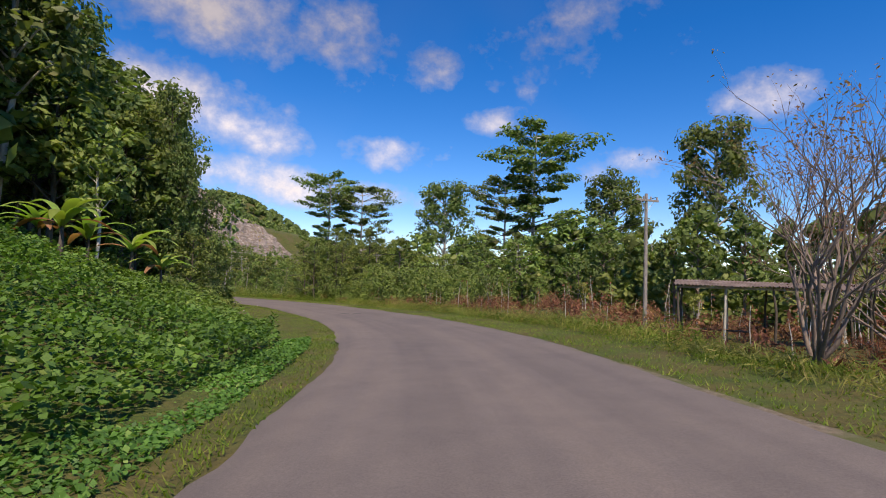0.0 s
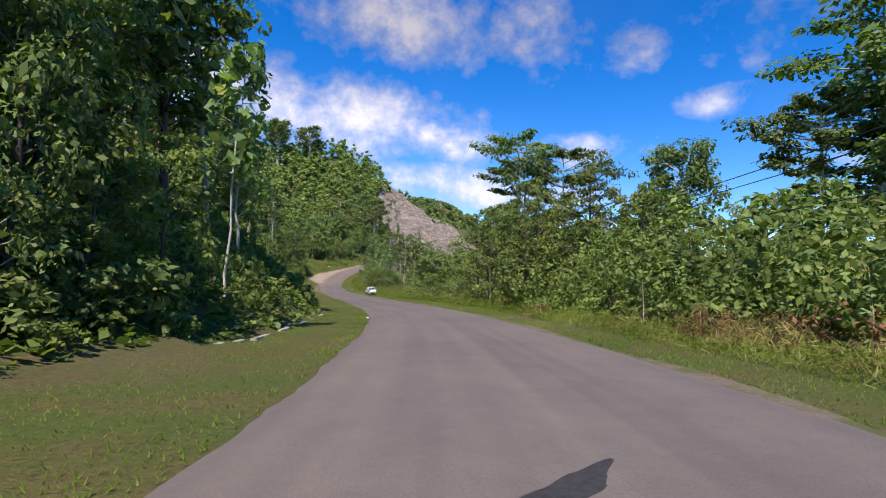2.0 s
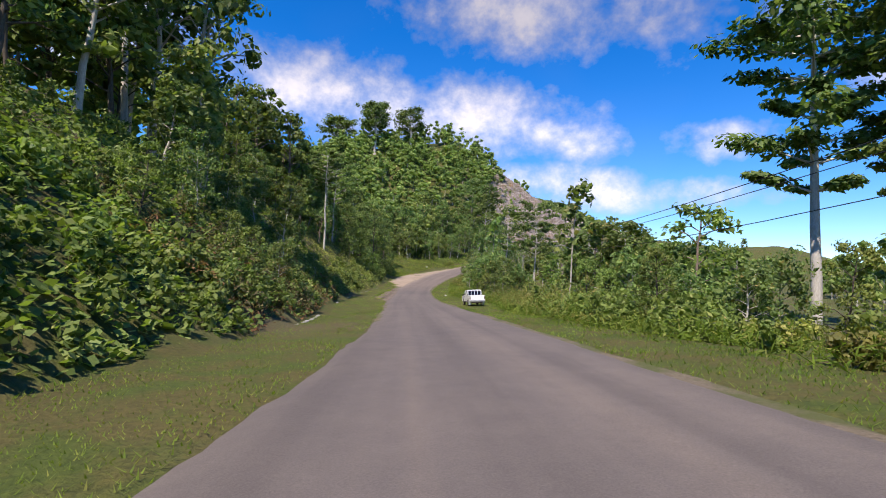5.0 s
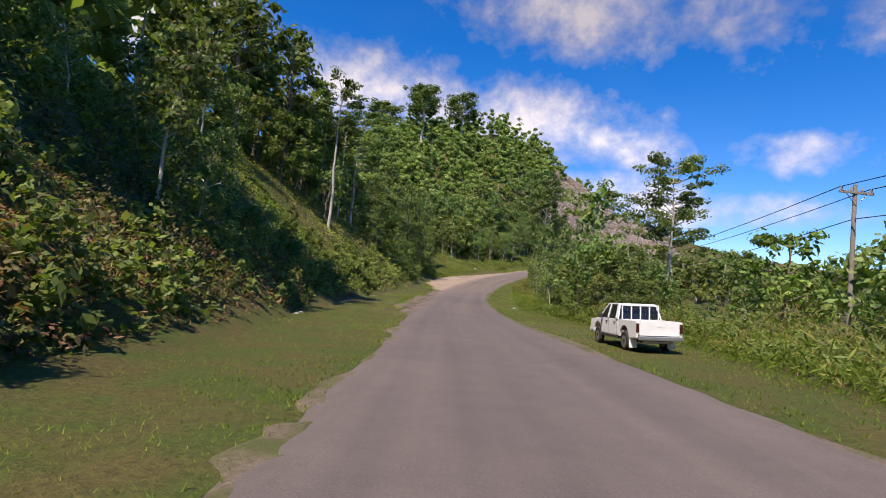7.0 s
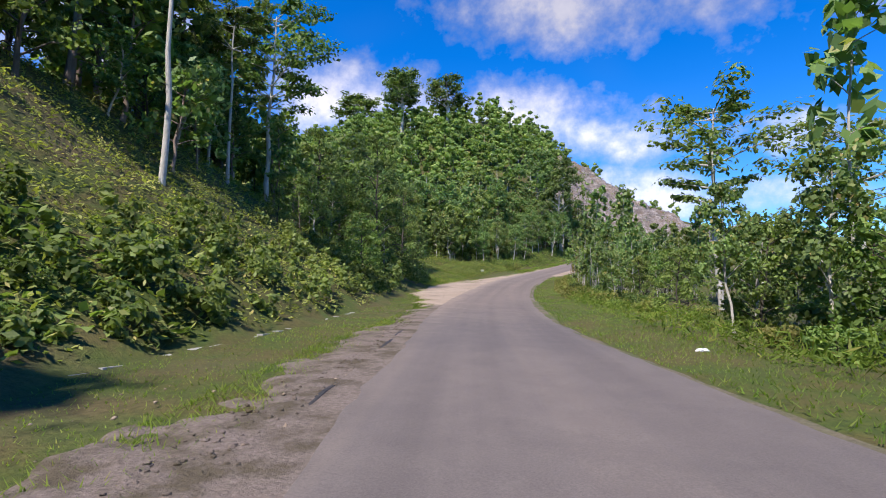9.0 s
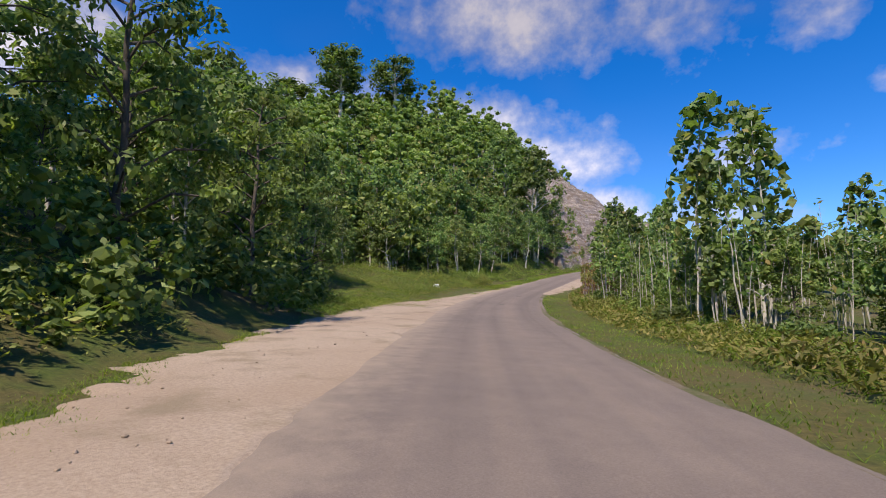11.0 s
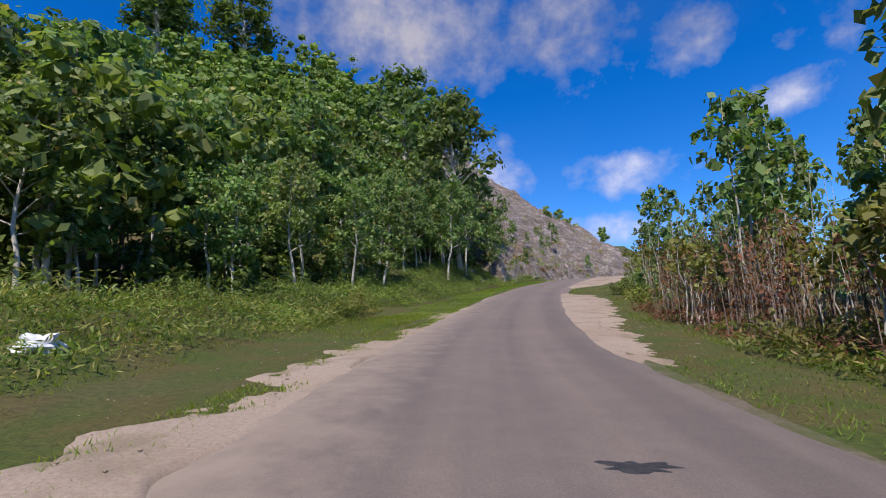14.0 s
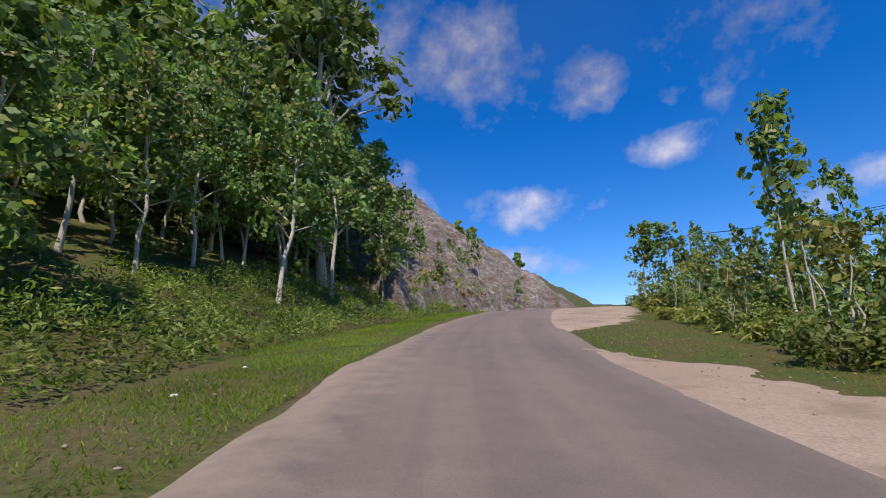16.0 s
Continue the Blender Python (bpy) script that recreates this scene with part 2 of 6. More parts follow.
# ---- plan of the road: x, y, z of the lane line every 20 m, banks and edges along it ----
LINE = np.array([
    (1.4, -40.0, 1.26), (0.7, -20.0, 0.63), (0.0, 0.0, 0.0), (-1.6, 19.9, -0.61), (-6.6, 39.3, -1.36), (-14.0, 57.8, -2.07),
    (-22.9, 75.8, -2.66), (-33.1, 92.9, -3.35), (-45.1, 108.9, -3.91), (-57.5, 124.6, -4.37), (-70.0, 140.3, -4.72),
    (-82.5, 155.8, -4.69), (-94.4, 171.9, -4.23), (-105.6, 188.5, -3.26), (-115.8, 205.7, -2.21), (-125.3, 223.3, -0.85),
    (-133.4, 241.6, 0.78), (-139.8, 260.5, 2.64), (-144.4, 279.6, 4.95), (-147.5, 299.3, 7.69), (-148.2, 319.3, 10.47),
    (-146.5, 339.2, 12.91), (-142.4, 358.7, 13.25), (-136.0, 377.7, 12.55), (-129.2, 396.5, 11.75), (-122.3, 415.3, 10.95),
    (-115.4, 434.1, 10.2), (-108.5, 452.9, 9.4), (-101.6, 471.7, 8.6), (-94.7, 490.5, 7.8), (-87.8, 509.3, 7.0), (-80.9, 528.1, 6.2), (-74.0, 546.9, 5.4)])
S0, S1 = -40.0, 600.0


def smooth_line(rows, step):
    n, out = len(rows), []
    tangent = np.gradient(rows, axis=0)
    for i in range(n - 1):
        for u in np.arange(0, 1, step / 20):
            out.append((2*u**3 - 3*u*u + 1) * rows[i] + (u**3 - 2*u*u + u) * tangent[i] + (3*u*u - 2*u**3) * rows[i+1] + (u**3 - u*u) * tangent[i+1])
    out.append(rows[-1])
    return np.array(out)


AXIS = smooth_line(LINE, 1.0)
AXIS_S = S0 + np.arange(len(AXIS)) * 1.0
AXIS_T = np.gradient(AXIS[:, :2], axis=0)
AXIS_T /= np.linalg.norm(AXIS_T, axis=1)[:, None]


def along(pairs):
    xs, ys = zip(*pairs)
    return lambda s: np.interp(s, xs, ys)


tan_bank = along([(s, math.tan(radians(b))) for s, b in ((-40, 2.5), (0, 2.5), (80, 3.2), (110, 3.6), (140, 4), (165, 3.8), (185, 1), (235, -.8), (260, -2), (300, -3), (320, -3), (360, -2), (460, 0))])
edge_left = along(((-40, -2.2), (0, -2.1), (20, -2.3), (60, -3), (95, -2.9), (140, -1.8), (190, -2.1), (240, -3), (292, -3.4), (322, -2.8), (460, -3)))
edge_right = along(((-40, 5.6), (0, 5.6), (50, 5.9), (90, 5.7), (150, 5.8), (175, 5.4), (195, 4.8), (207, 4.2), (240, 4.7), (270, 5), (300, 4.5), (320, 4.8), (345, 5), (460, 5)))
woods_left = along(((-40, -4.2), (0, -4.3), (22, -4.9), (45, -9.3), (60, -8.8), (68, -7.2), (95, -7), (108, -7.6), (145, -6.4), (170, -8), (195, -8), (204, -7.2), (218, -6.4), (232, -8.3), (258, -9.5), (268, -14), (278, -25), (300, -26), (312, -11), (330, -7.8), (460, -7.5)))
foot_left = along(((-40, -4.2), (0, -4.3), (22, -4.9), (45, -9.3), (60, -8.8), (68, -7.2), (95, -7), (108, -7.6), (145, -6.4), (170, -8), (195, -8), (204, -7.2), (218, -6.4), (232, -8.3), (258, -9.4), (268, -9), (278, -7.2), (300, -7), (312, -7.6), (330, -7.8), (460, -7.5)))
foot_right = along(((-40, 8), (0, 8), (20, 9), (45, 9.5), (67, 8.8), (100, 9), (115, 10), (146, 8.2), (158, 9.5), (166, 11), (185, 11), (195, 8.2), (245, 8.6), (300, 9), (312, 8.4), (330, 9.4), (360, 11), (460, 11)))
set_back = along(((290, 0), (305, 14), (344, 14), (358, 5), (372, 0)))
rise_left = along(((-40, .3), (40, .32), (60, .45), (80, .75), (190, .8), (225, .7), (240, .5), (262, .16), (290, .15), (312, .2), (330, .35), (350, .6), (380, .9), (460, .9)))
cap_left = along(((-40, 7), (40, 8), (80, 14), (200, 16), (230, 12), (262, 5), (300, 6), (340, 10), (400, 30), (460, 30)))
rise_right = along(((-40, .03), (60, .0), (110, -.06), (190, -.08), (240, -.03), (320, .05), (345, .14), (380, .1), (460, .0)))


def lattice(ix, iy, seed):
    h = np.sin(ix * 127.1 + iy * 311.7 + seed * 74.7) * 43758.5453
    return h - np.floor(h)


def wobble(x, y, size, seed=0):
    """Smooth noise from 0 to 1 over the plan."""
    x, y = np.asarray(x, float) / size, np.asarray(y, float) / size
    ix, iy = np.floor(x), np.floor(y)
    u, v = x - ix, y - iy
    u, v = u*u*(3 - 2*u), v*v*(3 - 2*v)
    a, b = lattice(ix, iy, seed), lattice(ix + 1, iy, seed)
    c, d = lattice(ix, iy + 1, seed), lattice(ix + 1, iy + 1, seed)
    return (a*(1-u) + b*u)*(1-v) + (c*(1-u) + d*u)*v


def plan(x, y):
    """Distance along the road and to its right."""
    x, y = np.atleast_1d(np.asarray(x, float)), np.atleast_1d(np.asarray(y, float))
    s, o = np.empty(len(x)), np.empty(len(x))
    for k in range(0, len(x), 4000):
        px, py = x[k:k+4000], y[k:k+4000]
        d = (px[:, None] - AXIS[None, :, 0])**2 + (py[:, None] - AXIS[None, :, 1])**2
        i = d.argmin(1)
        wx, wy = px - AXIS[i, 0], py - AXIS[i, 1]
        t = AXIS_T[i]
        s[k:k+4000] = AXIS_S[i] + np.clip(wx*t[:, 0] + wy*t[:, 1], -0.7, 0.7)
        side = np.sign(wx*t[:, 1] - wy*t[:, 0])
        o[k:k+4000] = side * np.sqrt(d[np.arange(len(i)), i])
    return s, o


def spot(s, o):
    """The plan's x, y at a distance along the road and to its right."""
    x, y = np.interp(s, AXIS_S, AXIS[:, 0]), np.interp(s, AXIS_S, AXIS[:, 1])
    tx, ty = np.interp(s, AXIS_S, AXIS_T[:, 0]), np.interp(s, AXIS_S, AXIS_T[:, 1])
    return x + ty*o, y - tx*o


def road_z(s, o):
    return np.interp(s, AXIS_S, AXIS[:, 2]) + np.clip(o, -5, 9) * tan_bank(s)


CREST = np.array(((-232.0, 388.0, 93.0), (-262.0, 346.0, 82.0), (-330.0, 326.0, 76.0), (-520.0, 330.0, 60.0)))


def hill(x, y):
    """The steep hill: a crest line with even flanks."""
    x, y = np.asarray(x, float), np.asarray(y, float)
    top = np.full(np.shape(x), -200.0)
    for a, c in zip(CREST[:-1], CREST[1:]):
        d = (c - a)[:2]
        u = np.clip(((x - a[0])*d[0] + (y - a[1])*d[1]) / (d @ d), 0, 1)
        r = np.hypot(x - a[0] - u*d[0], y - a[1] - u*d[1])
        top = np.maximum(top, a[2] + u*(c[2] - a[2]) - 0.72*np.maximum(r - 6, 0))
    return top + 6*(wobble(x, y, 32, 3) - 0.5) + 3*(wobble(x, y, 11, 4) - 0.5)


def is_bare(x, y):
    """The bare rocky flank of the hill."""
    return (x > -158 - 0.57*(y - 318) + 10*(wobble(x, y, 14, 8) - 0.5)) & (y > 318 + 6*(wobble(x, y, 9, 12) - 0.5))


def terrain(x, y):
    x, y = np.atleast_1d(np.asarray(x, float)), np.atleast_1d(np.asarray(y, float))
    s, o = plan(x, y)
    base = road_z(s, o)
    eL, eR, fL, fR = edge_left(s), edge_right(s), foot_left(s), foot_right(s)
    under = np.clip(np.minimum(o - eL, eR - o) / 0.8, 0, 1)
    z = base - 0.07 - 0.16*under
    # left: drain, bank, then the hill
    dl = np.maximum(fL - o, 0)
    cap = cap_left(s)
    up = rise_left(s)*dl
    bank_l = np.where(up < cap, up, cap + (up - cap)*0.28)
    bank_l = np.minimum(bank_l, cap + 16)
    rough = (wobble(x, y, 9, 1) - 0.5)*np.clip(dl/5, 0, 1)*1.8 + (wobble(x, y, 3, 2) - 0.5)*np.clip(dl/3, 0, 1)*0.5
    drain = 0.45*np.exp(-((dl - 0.7)/0.55)**2)*np.clip((s - 60)/8, 0, 1)*np.clip((222 - s)/8, 0, 1)
    left = base + bank_l + rough - drain
    cut = base + 0.92*np.maximum(dl - set_back(s), 0)
    left = np.where(o < 0, np.maximum(left, np.minimum(hill(x, y), cut)), left)
    # right: falls or rises gently, far hills beyond
    dr = np.maximum(o - fR, 0)
    right = base + rise_right(s)*np.minimum(dr, 16) + (wobble(x, y, 12, 5) - 0.5)*np.clip(dr/6, 0, 1)*1.5
    z = np.where(dl > 0, left - 0.07, np.where(dr > 0, right - 0.07, z))
    # away from the road the land levels out; a far ridge closes the valley
    low = -5 + 9*np.clip((y - 220)/160, 0, 1)
    low = low + 24*np.exp(-((x + 62)/55)**2 - ((y - 425)/50)**2)
    k = np.clip((o - 22)/50, 0, 1)
    z = z*(1 - k) + k*(low + 3*(wobble(x, y, 60, 6) - 0.5))
    k = np.clip((-o - 70)/90, 0, 1)*(o < 0)
    z = np.maximum(z*(1 - k) + k*(12 + 8*wobble(x, y, 60, 7)), np.where(o < 0, np.minimum(hill(x, y), cut), -99))
    far = np.clip((np.hypot(x + 80, y - 180) - 420)/500, 0, 1)
    ridge = 150*np.exp(-((x + 450)/210)**2 - ((y - 1080)/260)**2) + 40*np.exp(-((x + 900)/400)**2)
    return z*(1 - far) + far*(ridge + 14*(wobble(x, y, 120, 9) - 0.6))


def tz(x, y):
    return float(terrain(x, y)[0])


# ---- mesh helpers ----
def mesh_from(name, verts, faces, mats, smooth=False, index=None):
    """A mesh from arrays; faces all of one size."""
    verts, faces = np.asarray(verts, np.float32), np.asarray(faces, np.int32)
    m = bpy.data.meshes.new(name)
    k = faces.shape[1]
    m.vertices.add(len(verts))
    m.vertices.foreach_set("co", verts.ravel())
    m.loops.add(faces.size)
    m.loops.foreach_set("vertex_index", faces.ravel())
    m.polygons.add(len(faces))
    m.polygons.foreach_set("loop_start", np.arange(0, faces.size, k, dtype=np.int32))
    m.polygons.foreach_set("loop_total", np.full(len(faces), k, np.int32))
    if smooth:
        m.polygons.foreach_set("use_smooth", np.ones(len(faces), bool))
    for mat in mats if isinstance(mats, (list, tuple)) else (mats,):
        m.materials.append(mat)
    if index is not None:
        m.polygons.foreach_set("material_index", np.asarray(index, np.int32))
    m.update(calc_edges=True)
    return m


def part(name, mesh, parent, label=""):
    ob = new(name, mesh)
    ob.parent = parent
    return tagged(ob, label)


def bm_mesh(name, bm, mat, smooth=False):
    m = bpy.data.meshes.new(name)
    bm.to_mesh(m)
    bm.free()
    m.materials.append(mat)
    if smooth:
        m.polygons.foreach_set("use_smooth", np.ones(len(m.polygons), bool))
    return m


def grid_faces(rows, cols):
    i, j = np.meshgrid(np.arange(rows - 1), np.arange(cols - 1), indexing="ij")
    a = (i*cols + j).ravel()
    return np.stack([a, a + 1, a + cols + 1, a + cols], 1)


def tube(points, radii, sides=7):
    """Verts and quads of a round limb along points."""
    points = np.asarray(points, float)
    t = np.gradient(points, axis=0)
    t /= np.linalg.norm(t, axis=1)[:, None] + 1e-9
    ref = np.array((0.83, 0.55, 0.05))
    u = np.cross(t, ref)
    u /= np.linalg.norm(u, axis=1)[:, None] + 1e-9
    v = np.cross(t, u)
    a = np.linspace(0, 2*np.pi, sides, endpoint=False)
    ring = points[:, None, :] + np.asarray(radii)[:, None, None]*(np.cos(a)[None, :, None]*u[:, None, :] + np.sin(a)[None, :, None]*v[:, None, :])
    n = len(points)
    i, j = np.meshgrid(np.arange(n - 1), np.arange(sides), indexing="ij")
    p, q = (i*sides + j).ravel(), (i*sides + (j + 1) % sides).ravel()
    return ring.reshape(-1, 3), np.stack([p, q, q + sides, p + sides], 1)


def merge(pieces):
    vs, fs, k = [], [], 0
    for v, f in pieces:
        vs.append(v)
        fs.append(np.asarray(f) + k)
        k += len(v)
    return np.concatenate(vs), np.concatenate(fs)


def inner_leaves():
    """The twelve broad leaves that close the inside of a clump, four corners each."""
    out = []
    for i in range(3):
        for a in (-1, 1):
            for b in (-1, 1):
                j, k = (i + 1) % 3, (i + 2) % 3
                p = np.zeros((4, 3))
                p[0, j], p[2, k] = 1.15*a, 1.15*b
                p[1], p[3] = 0, 0
                p[1, i], p[3, i] = .577, -.577
                p[1, j] = p[3, j] = .577*a
                p[1, k] = p[3, k] = .577*b
                out.append(p)
    return np.concatenate(out)


INNER = inner_leaves()


def leaves(centres, rng, length, width=0.5, up=0.5, droop=0.3, spread=0.25, cap=0.8):
    """Folded leaf quads at the centres: turned outwards from their clump where that is known, and towards the sky by up."""
    n, out = len(centres), centres[:, 3:6]
    inner = centres[centres[:, 9] > 0, 6:].copy() if centres.shape[1] > 9 else ()
    centres = centres[:, :3]
    size = length*(1 + spread*rng.standard_normal(n)).clip(0.5, 1.7)
    nrm = rng.standard_normal((n, 3))
    nrm /= np.linalg.norm(nrm, axis=1)[:, None]
    if out.shape[1]:
        nrm = 0.75*nrm + 1.1*out
        nrm[:, 2] += up
    else:
        nrm[:, 2] = np.abs(nrm[:, 2]) + up
    nrm /= np.linalg.norm(nrm, axis=1)[:, None]
    head = rng.standard_normal((n, 3))
    head[:, 2] -= droop
    head -= nrm*(head*nrm).sum(1)[:, None]
    head /= np.linalg.norm(head, axis=1)[:, None] + 1e-9
    side = np.cross(nrm, head)
    L, W = size[:, None], (size*width*0.5)[:, None]
    base = centres - head*L*0.5
    tip = centres + head*L*0.5 - nrm*L*0.10
    a = centres + side*W - head*L*0.06 - nrm*W*0.22
    b = centres - side*W - head*L*0.06 - nrm*W*0.22
    v = np.stack([base, a, tip, b], 1).reshape(-1, 3)
    if len(inner):
        inner[:, 3] = np.minimum(inner[:, 3], cap*length)
        deep = INNER[None]*rng.uniform(.8, 1.2, (len(inner), 1, 1))*inner[:, None, 3:4] + rng.standard_normal((len(inner), 48, 3))*inner[:, None, 3:4]*.09
        deep[:, :, 2] *= inner[:, None, 4]
        v = np.concatenate([v, (deep + inner[:, None, :3]).reshape(-1, 3)])
    return v, np.arange(len(v)).reshape(-1, 4)


def clump_points(rng, centre, radius, n, flat=1.0, shell=0.55, core=0.0):
    """Leaf places round a clump: place, way out, and in the first row the clump's centre, the radius of its inner leaves and its flatness."""
    d = rng.standard_normal((n, 3))
    d /= np.linalg.norm(d, axis=1)[:, None]
    r = radius*(shell + (1 - shell)*rng.random(n)**0.7)
    p = d*r[:, None]
    p[:, 2] *= flat
    own = np.zeros((n, 5))
    own[0] = (*centre, radius*core, flat)
    return np.concatenate([p + np.asarray(centre), d, own], 1)


# ---- the setting: ground, road, shoulders ----
layby = along(((180, -2.0), (186, -3.3), (190, -3.7), (200, -4.0), (206, -3.5), (216, -3.2), (228, -5.0), (236, -8.0), (258, -9.2), (268, -8.6), (278, -5.6), (285, -4.5), (292, -4.1), (300, -3.8), (312, -3.0), (325, -2.6), (345, -2.2)))


def build_setting():
    # one sheet of ground, fine along the road and coarse towards the horizon
    def axis(lo, hi, a, b, step):
        mid = np.arange(lo, hi + 0.1, step)
        left, right = [lo], [hi]
        d = step
        while left[-1] > a:
            d *= 1.35
            left.append(left[-1] - d)
        d = step
        while right[-1] < b:
            d *= 1.35
            right.append(right[-1] + d)
        return np.concatenate([left[:0:-1], mid, right[1:]])
    xs, ys = axis(-330, 130, -4200, 4200, 2.3), axis(-60, 470, -4200, 4200, 2.3)
    gx, gy = np.meshgrid(xs, ys, indexing="ij")
    z = terrain(gx.ravel(), gy.ravel())
    v = np.stack([gx.ravel(), gy.ravel(), z], 1)
    f = grid_faces(len(xs), len(ys))[:, ::-1]
    ground = new("ground", mesh_from("ground", v, f, GROUND, True))
    tagged(ground, "grassy soil ground, rolling up into forested hills", "ground", kind="structure")

    def ribbon(name, s, lo, hi, cols, lift, mat, label, category, seed, ragged=0.25, thick=0.13, fray=0):
        t = np.linspace(0, 1, cols)
        a = lo(s) + 1.2*ragged*(wobble(s, 0*s, 4.7, seed) - 0.5) + ragged*(wobble(s, 0*s, 1.6, seed + 4) - 0.5) + 0.7*ragged*(wobble(s, 0*s, 0.55, seed + 1) - 0.5)
        b = hi(s) + 1.2*ragged*(wobble(s, 0*s + 9, 4.7, seed + 2) - 0.5) + ragged*(wobble(s, 0*s + 9, 1.6, seed + 5) - 0.5) + 0.7*ragged*(wobble(s, 0*s + 9, 0.55, seed + 3) - 0.5)
        o = a[:, None] + (b - a)[:, None]*t[None, :]
        ss = np.repeat(s[:, None], cols, 1)
        x, y = spot(ss, o)
        zz = road_z(ss, o) + lift
        if fray:
            rim = np.clip(1 - (o - a[:, None] if fray < 0 else b[:, None] - o)/1.5, 0, 1)
            zz += np.clip(rim*2.5, 0, 1)*(0.13*(wobble(x, y, 0.8, seed + 6) - 0.5) + 0.08*(wobble(x, y, 0.3, seed + 7) - 0.5)) - 0.13*rim**1.5
        zz[:, 0] -= thick
        zz[:, -1] -= thick
        zz[0] -= thick
        zz[-1] -= thick
        v = np.stack([x, y, zz], 2).reshape(-1, 3)
        f = grid_faces(len(s), cols)[:, ::-1]
        ob = new(name, mesh_from(name, v, f, mat, True))
        lane = np.stack([o.ravel(), ss.ravel()], 1)[f.ravel()]
        ob.data.uv_layers.new(name="lane").data.foreach_set("uv", lane.astype(np.float32).ravel())
        return tagged(ob, label, category, kind="structure")
    s = np.arange(-39.5, 560.0, 0.5)
    ribbon("road", s, edge_left, edge_right, 15, 0.03, ASPHALT, "worn grey asphalt country road with ragged edges, no markings", "road", 1, 0.16)
    worn_l, worn_r = (lambda q: edge_left(q) + 0.2 - 0.9*wobble(q, 0*q, 6, 61)**2*np.clip((q - 134)/14, 0, 1)), (lambda q: edge_right(q) - 0.1 + 0.5*wobble(q, 0*q, 8, 62)**2)
    ribbon("worn_edge", np.arange(134, 187, 0.5), worn_l, lambda q: edge_left(q) + 0.8, 14, 0.006, EARTH, "trodden bare earth along the ragged asphalt edge", "dirt", 31, 0.7, 0.07, -1)
    ribbon("worn_edge", np.arange(-30, 300, 0.5), lambda q: edge_right(q) - 0.8, worn_r, 6, -0.025, EARTH, "trodden bare earth along the asphalt edge", "dirt", 41, 0.3, 0.07)
    ribbon("broken_shoulder", np.arange(180, 219, 0.25), lambda q: layby(q) - .5, lambda q: edge_left(q) + 1.2, 24, 0.016, RUBBLE, "crumbled grey-brown edge of the asphalt", "shoulder", 15, 0.5, 0.1, -1)
    ribbon("dirt_shoulder", np.arange(214, 324, 0.25), lambda q: layby(q) - .55, lambda q: edge_left(q) + 0.9, 26, 0.012, GRAVEL, "pale dusty dirt shoulder beside the asphalt", "shoulder", 11, 0.9, 0.1, -1)
    wide = along(((296, 5.0), (304, 5.7), (312, 6.9), (322, 7.9), (330, 7.9), (334, 7.2), (337, 5.2), (339, 4.2), (347, 4.2), (349, 6.2), (352, 8.5), (360, 11), (368, 13.5), (376, 10), (384, 5.5), (392, 4.4)))
    ribbon("gravel_shoulder", np.arange(296, 392, 0.25), lambda q: edge_right(q) - 0.9, lambda q: wide(q) + .5, 26, 0.012, GRAVEL, "pale stony gravel pull-off beside the asphalt", "shoulder", 21, 0.5, 0.1, 1)


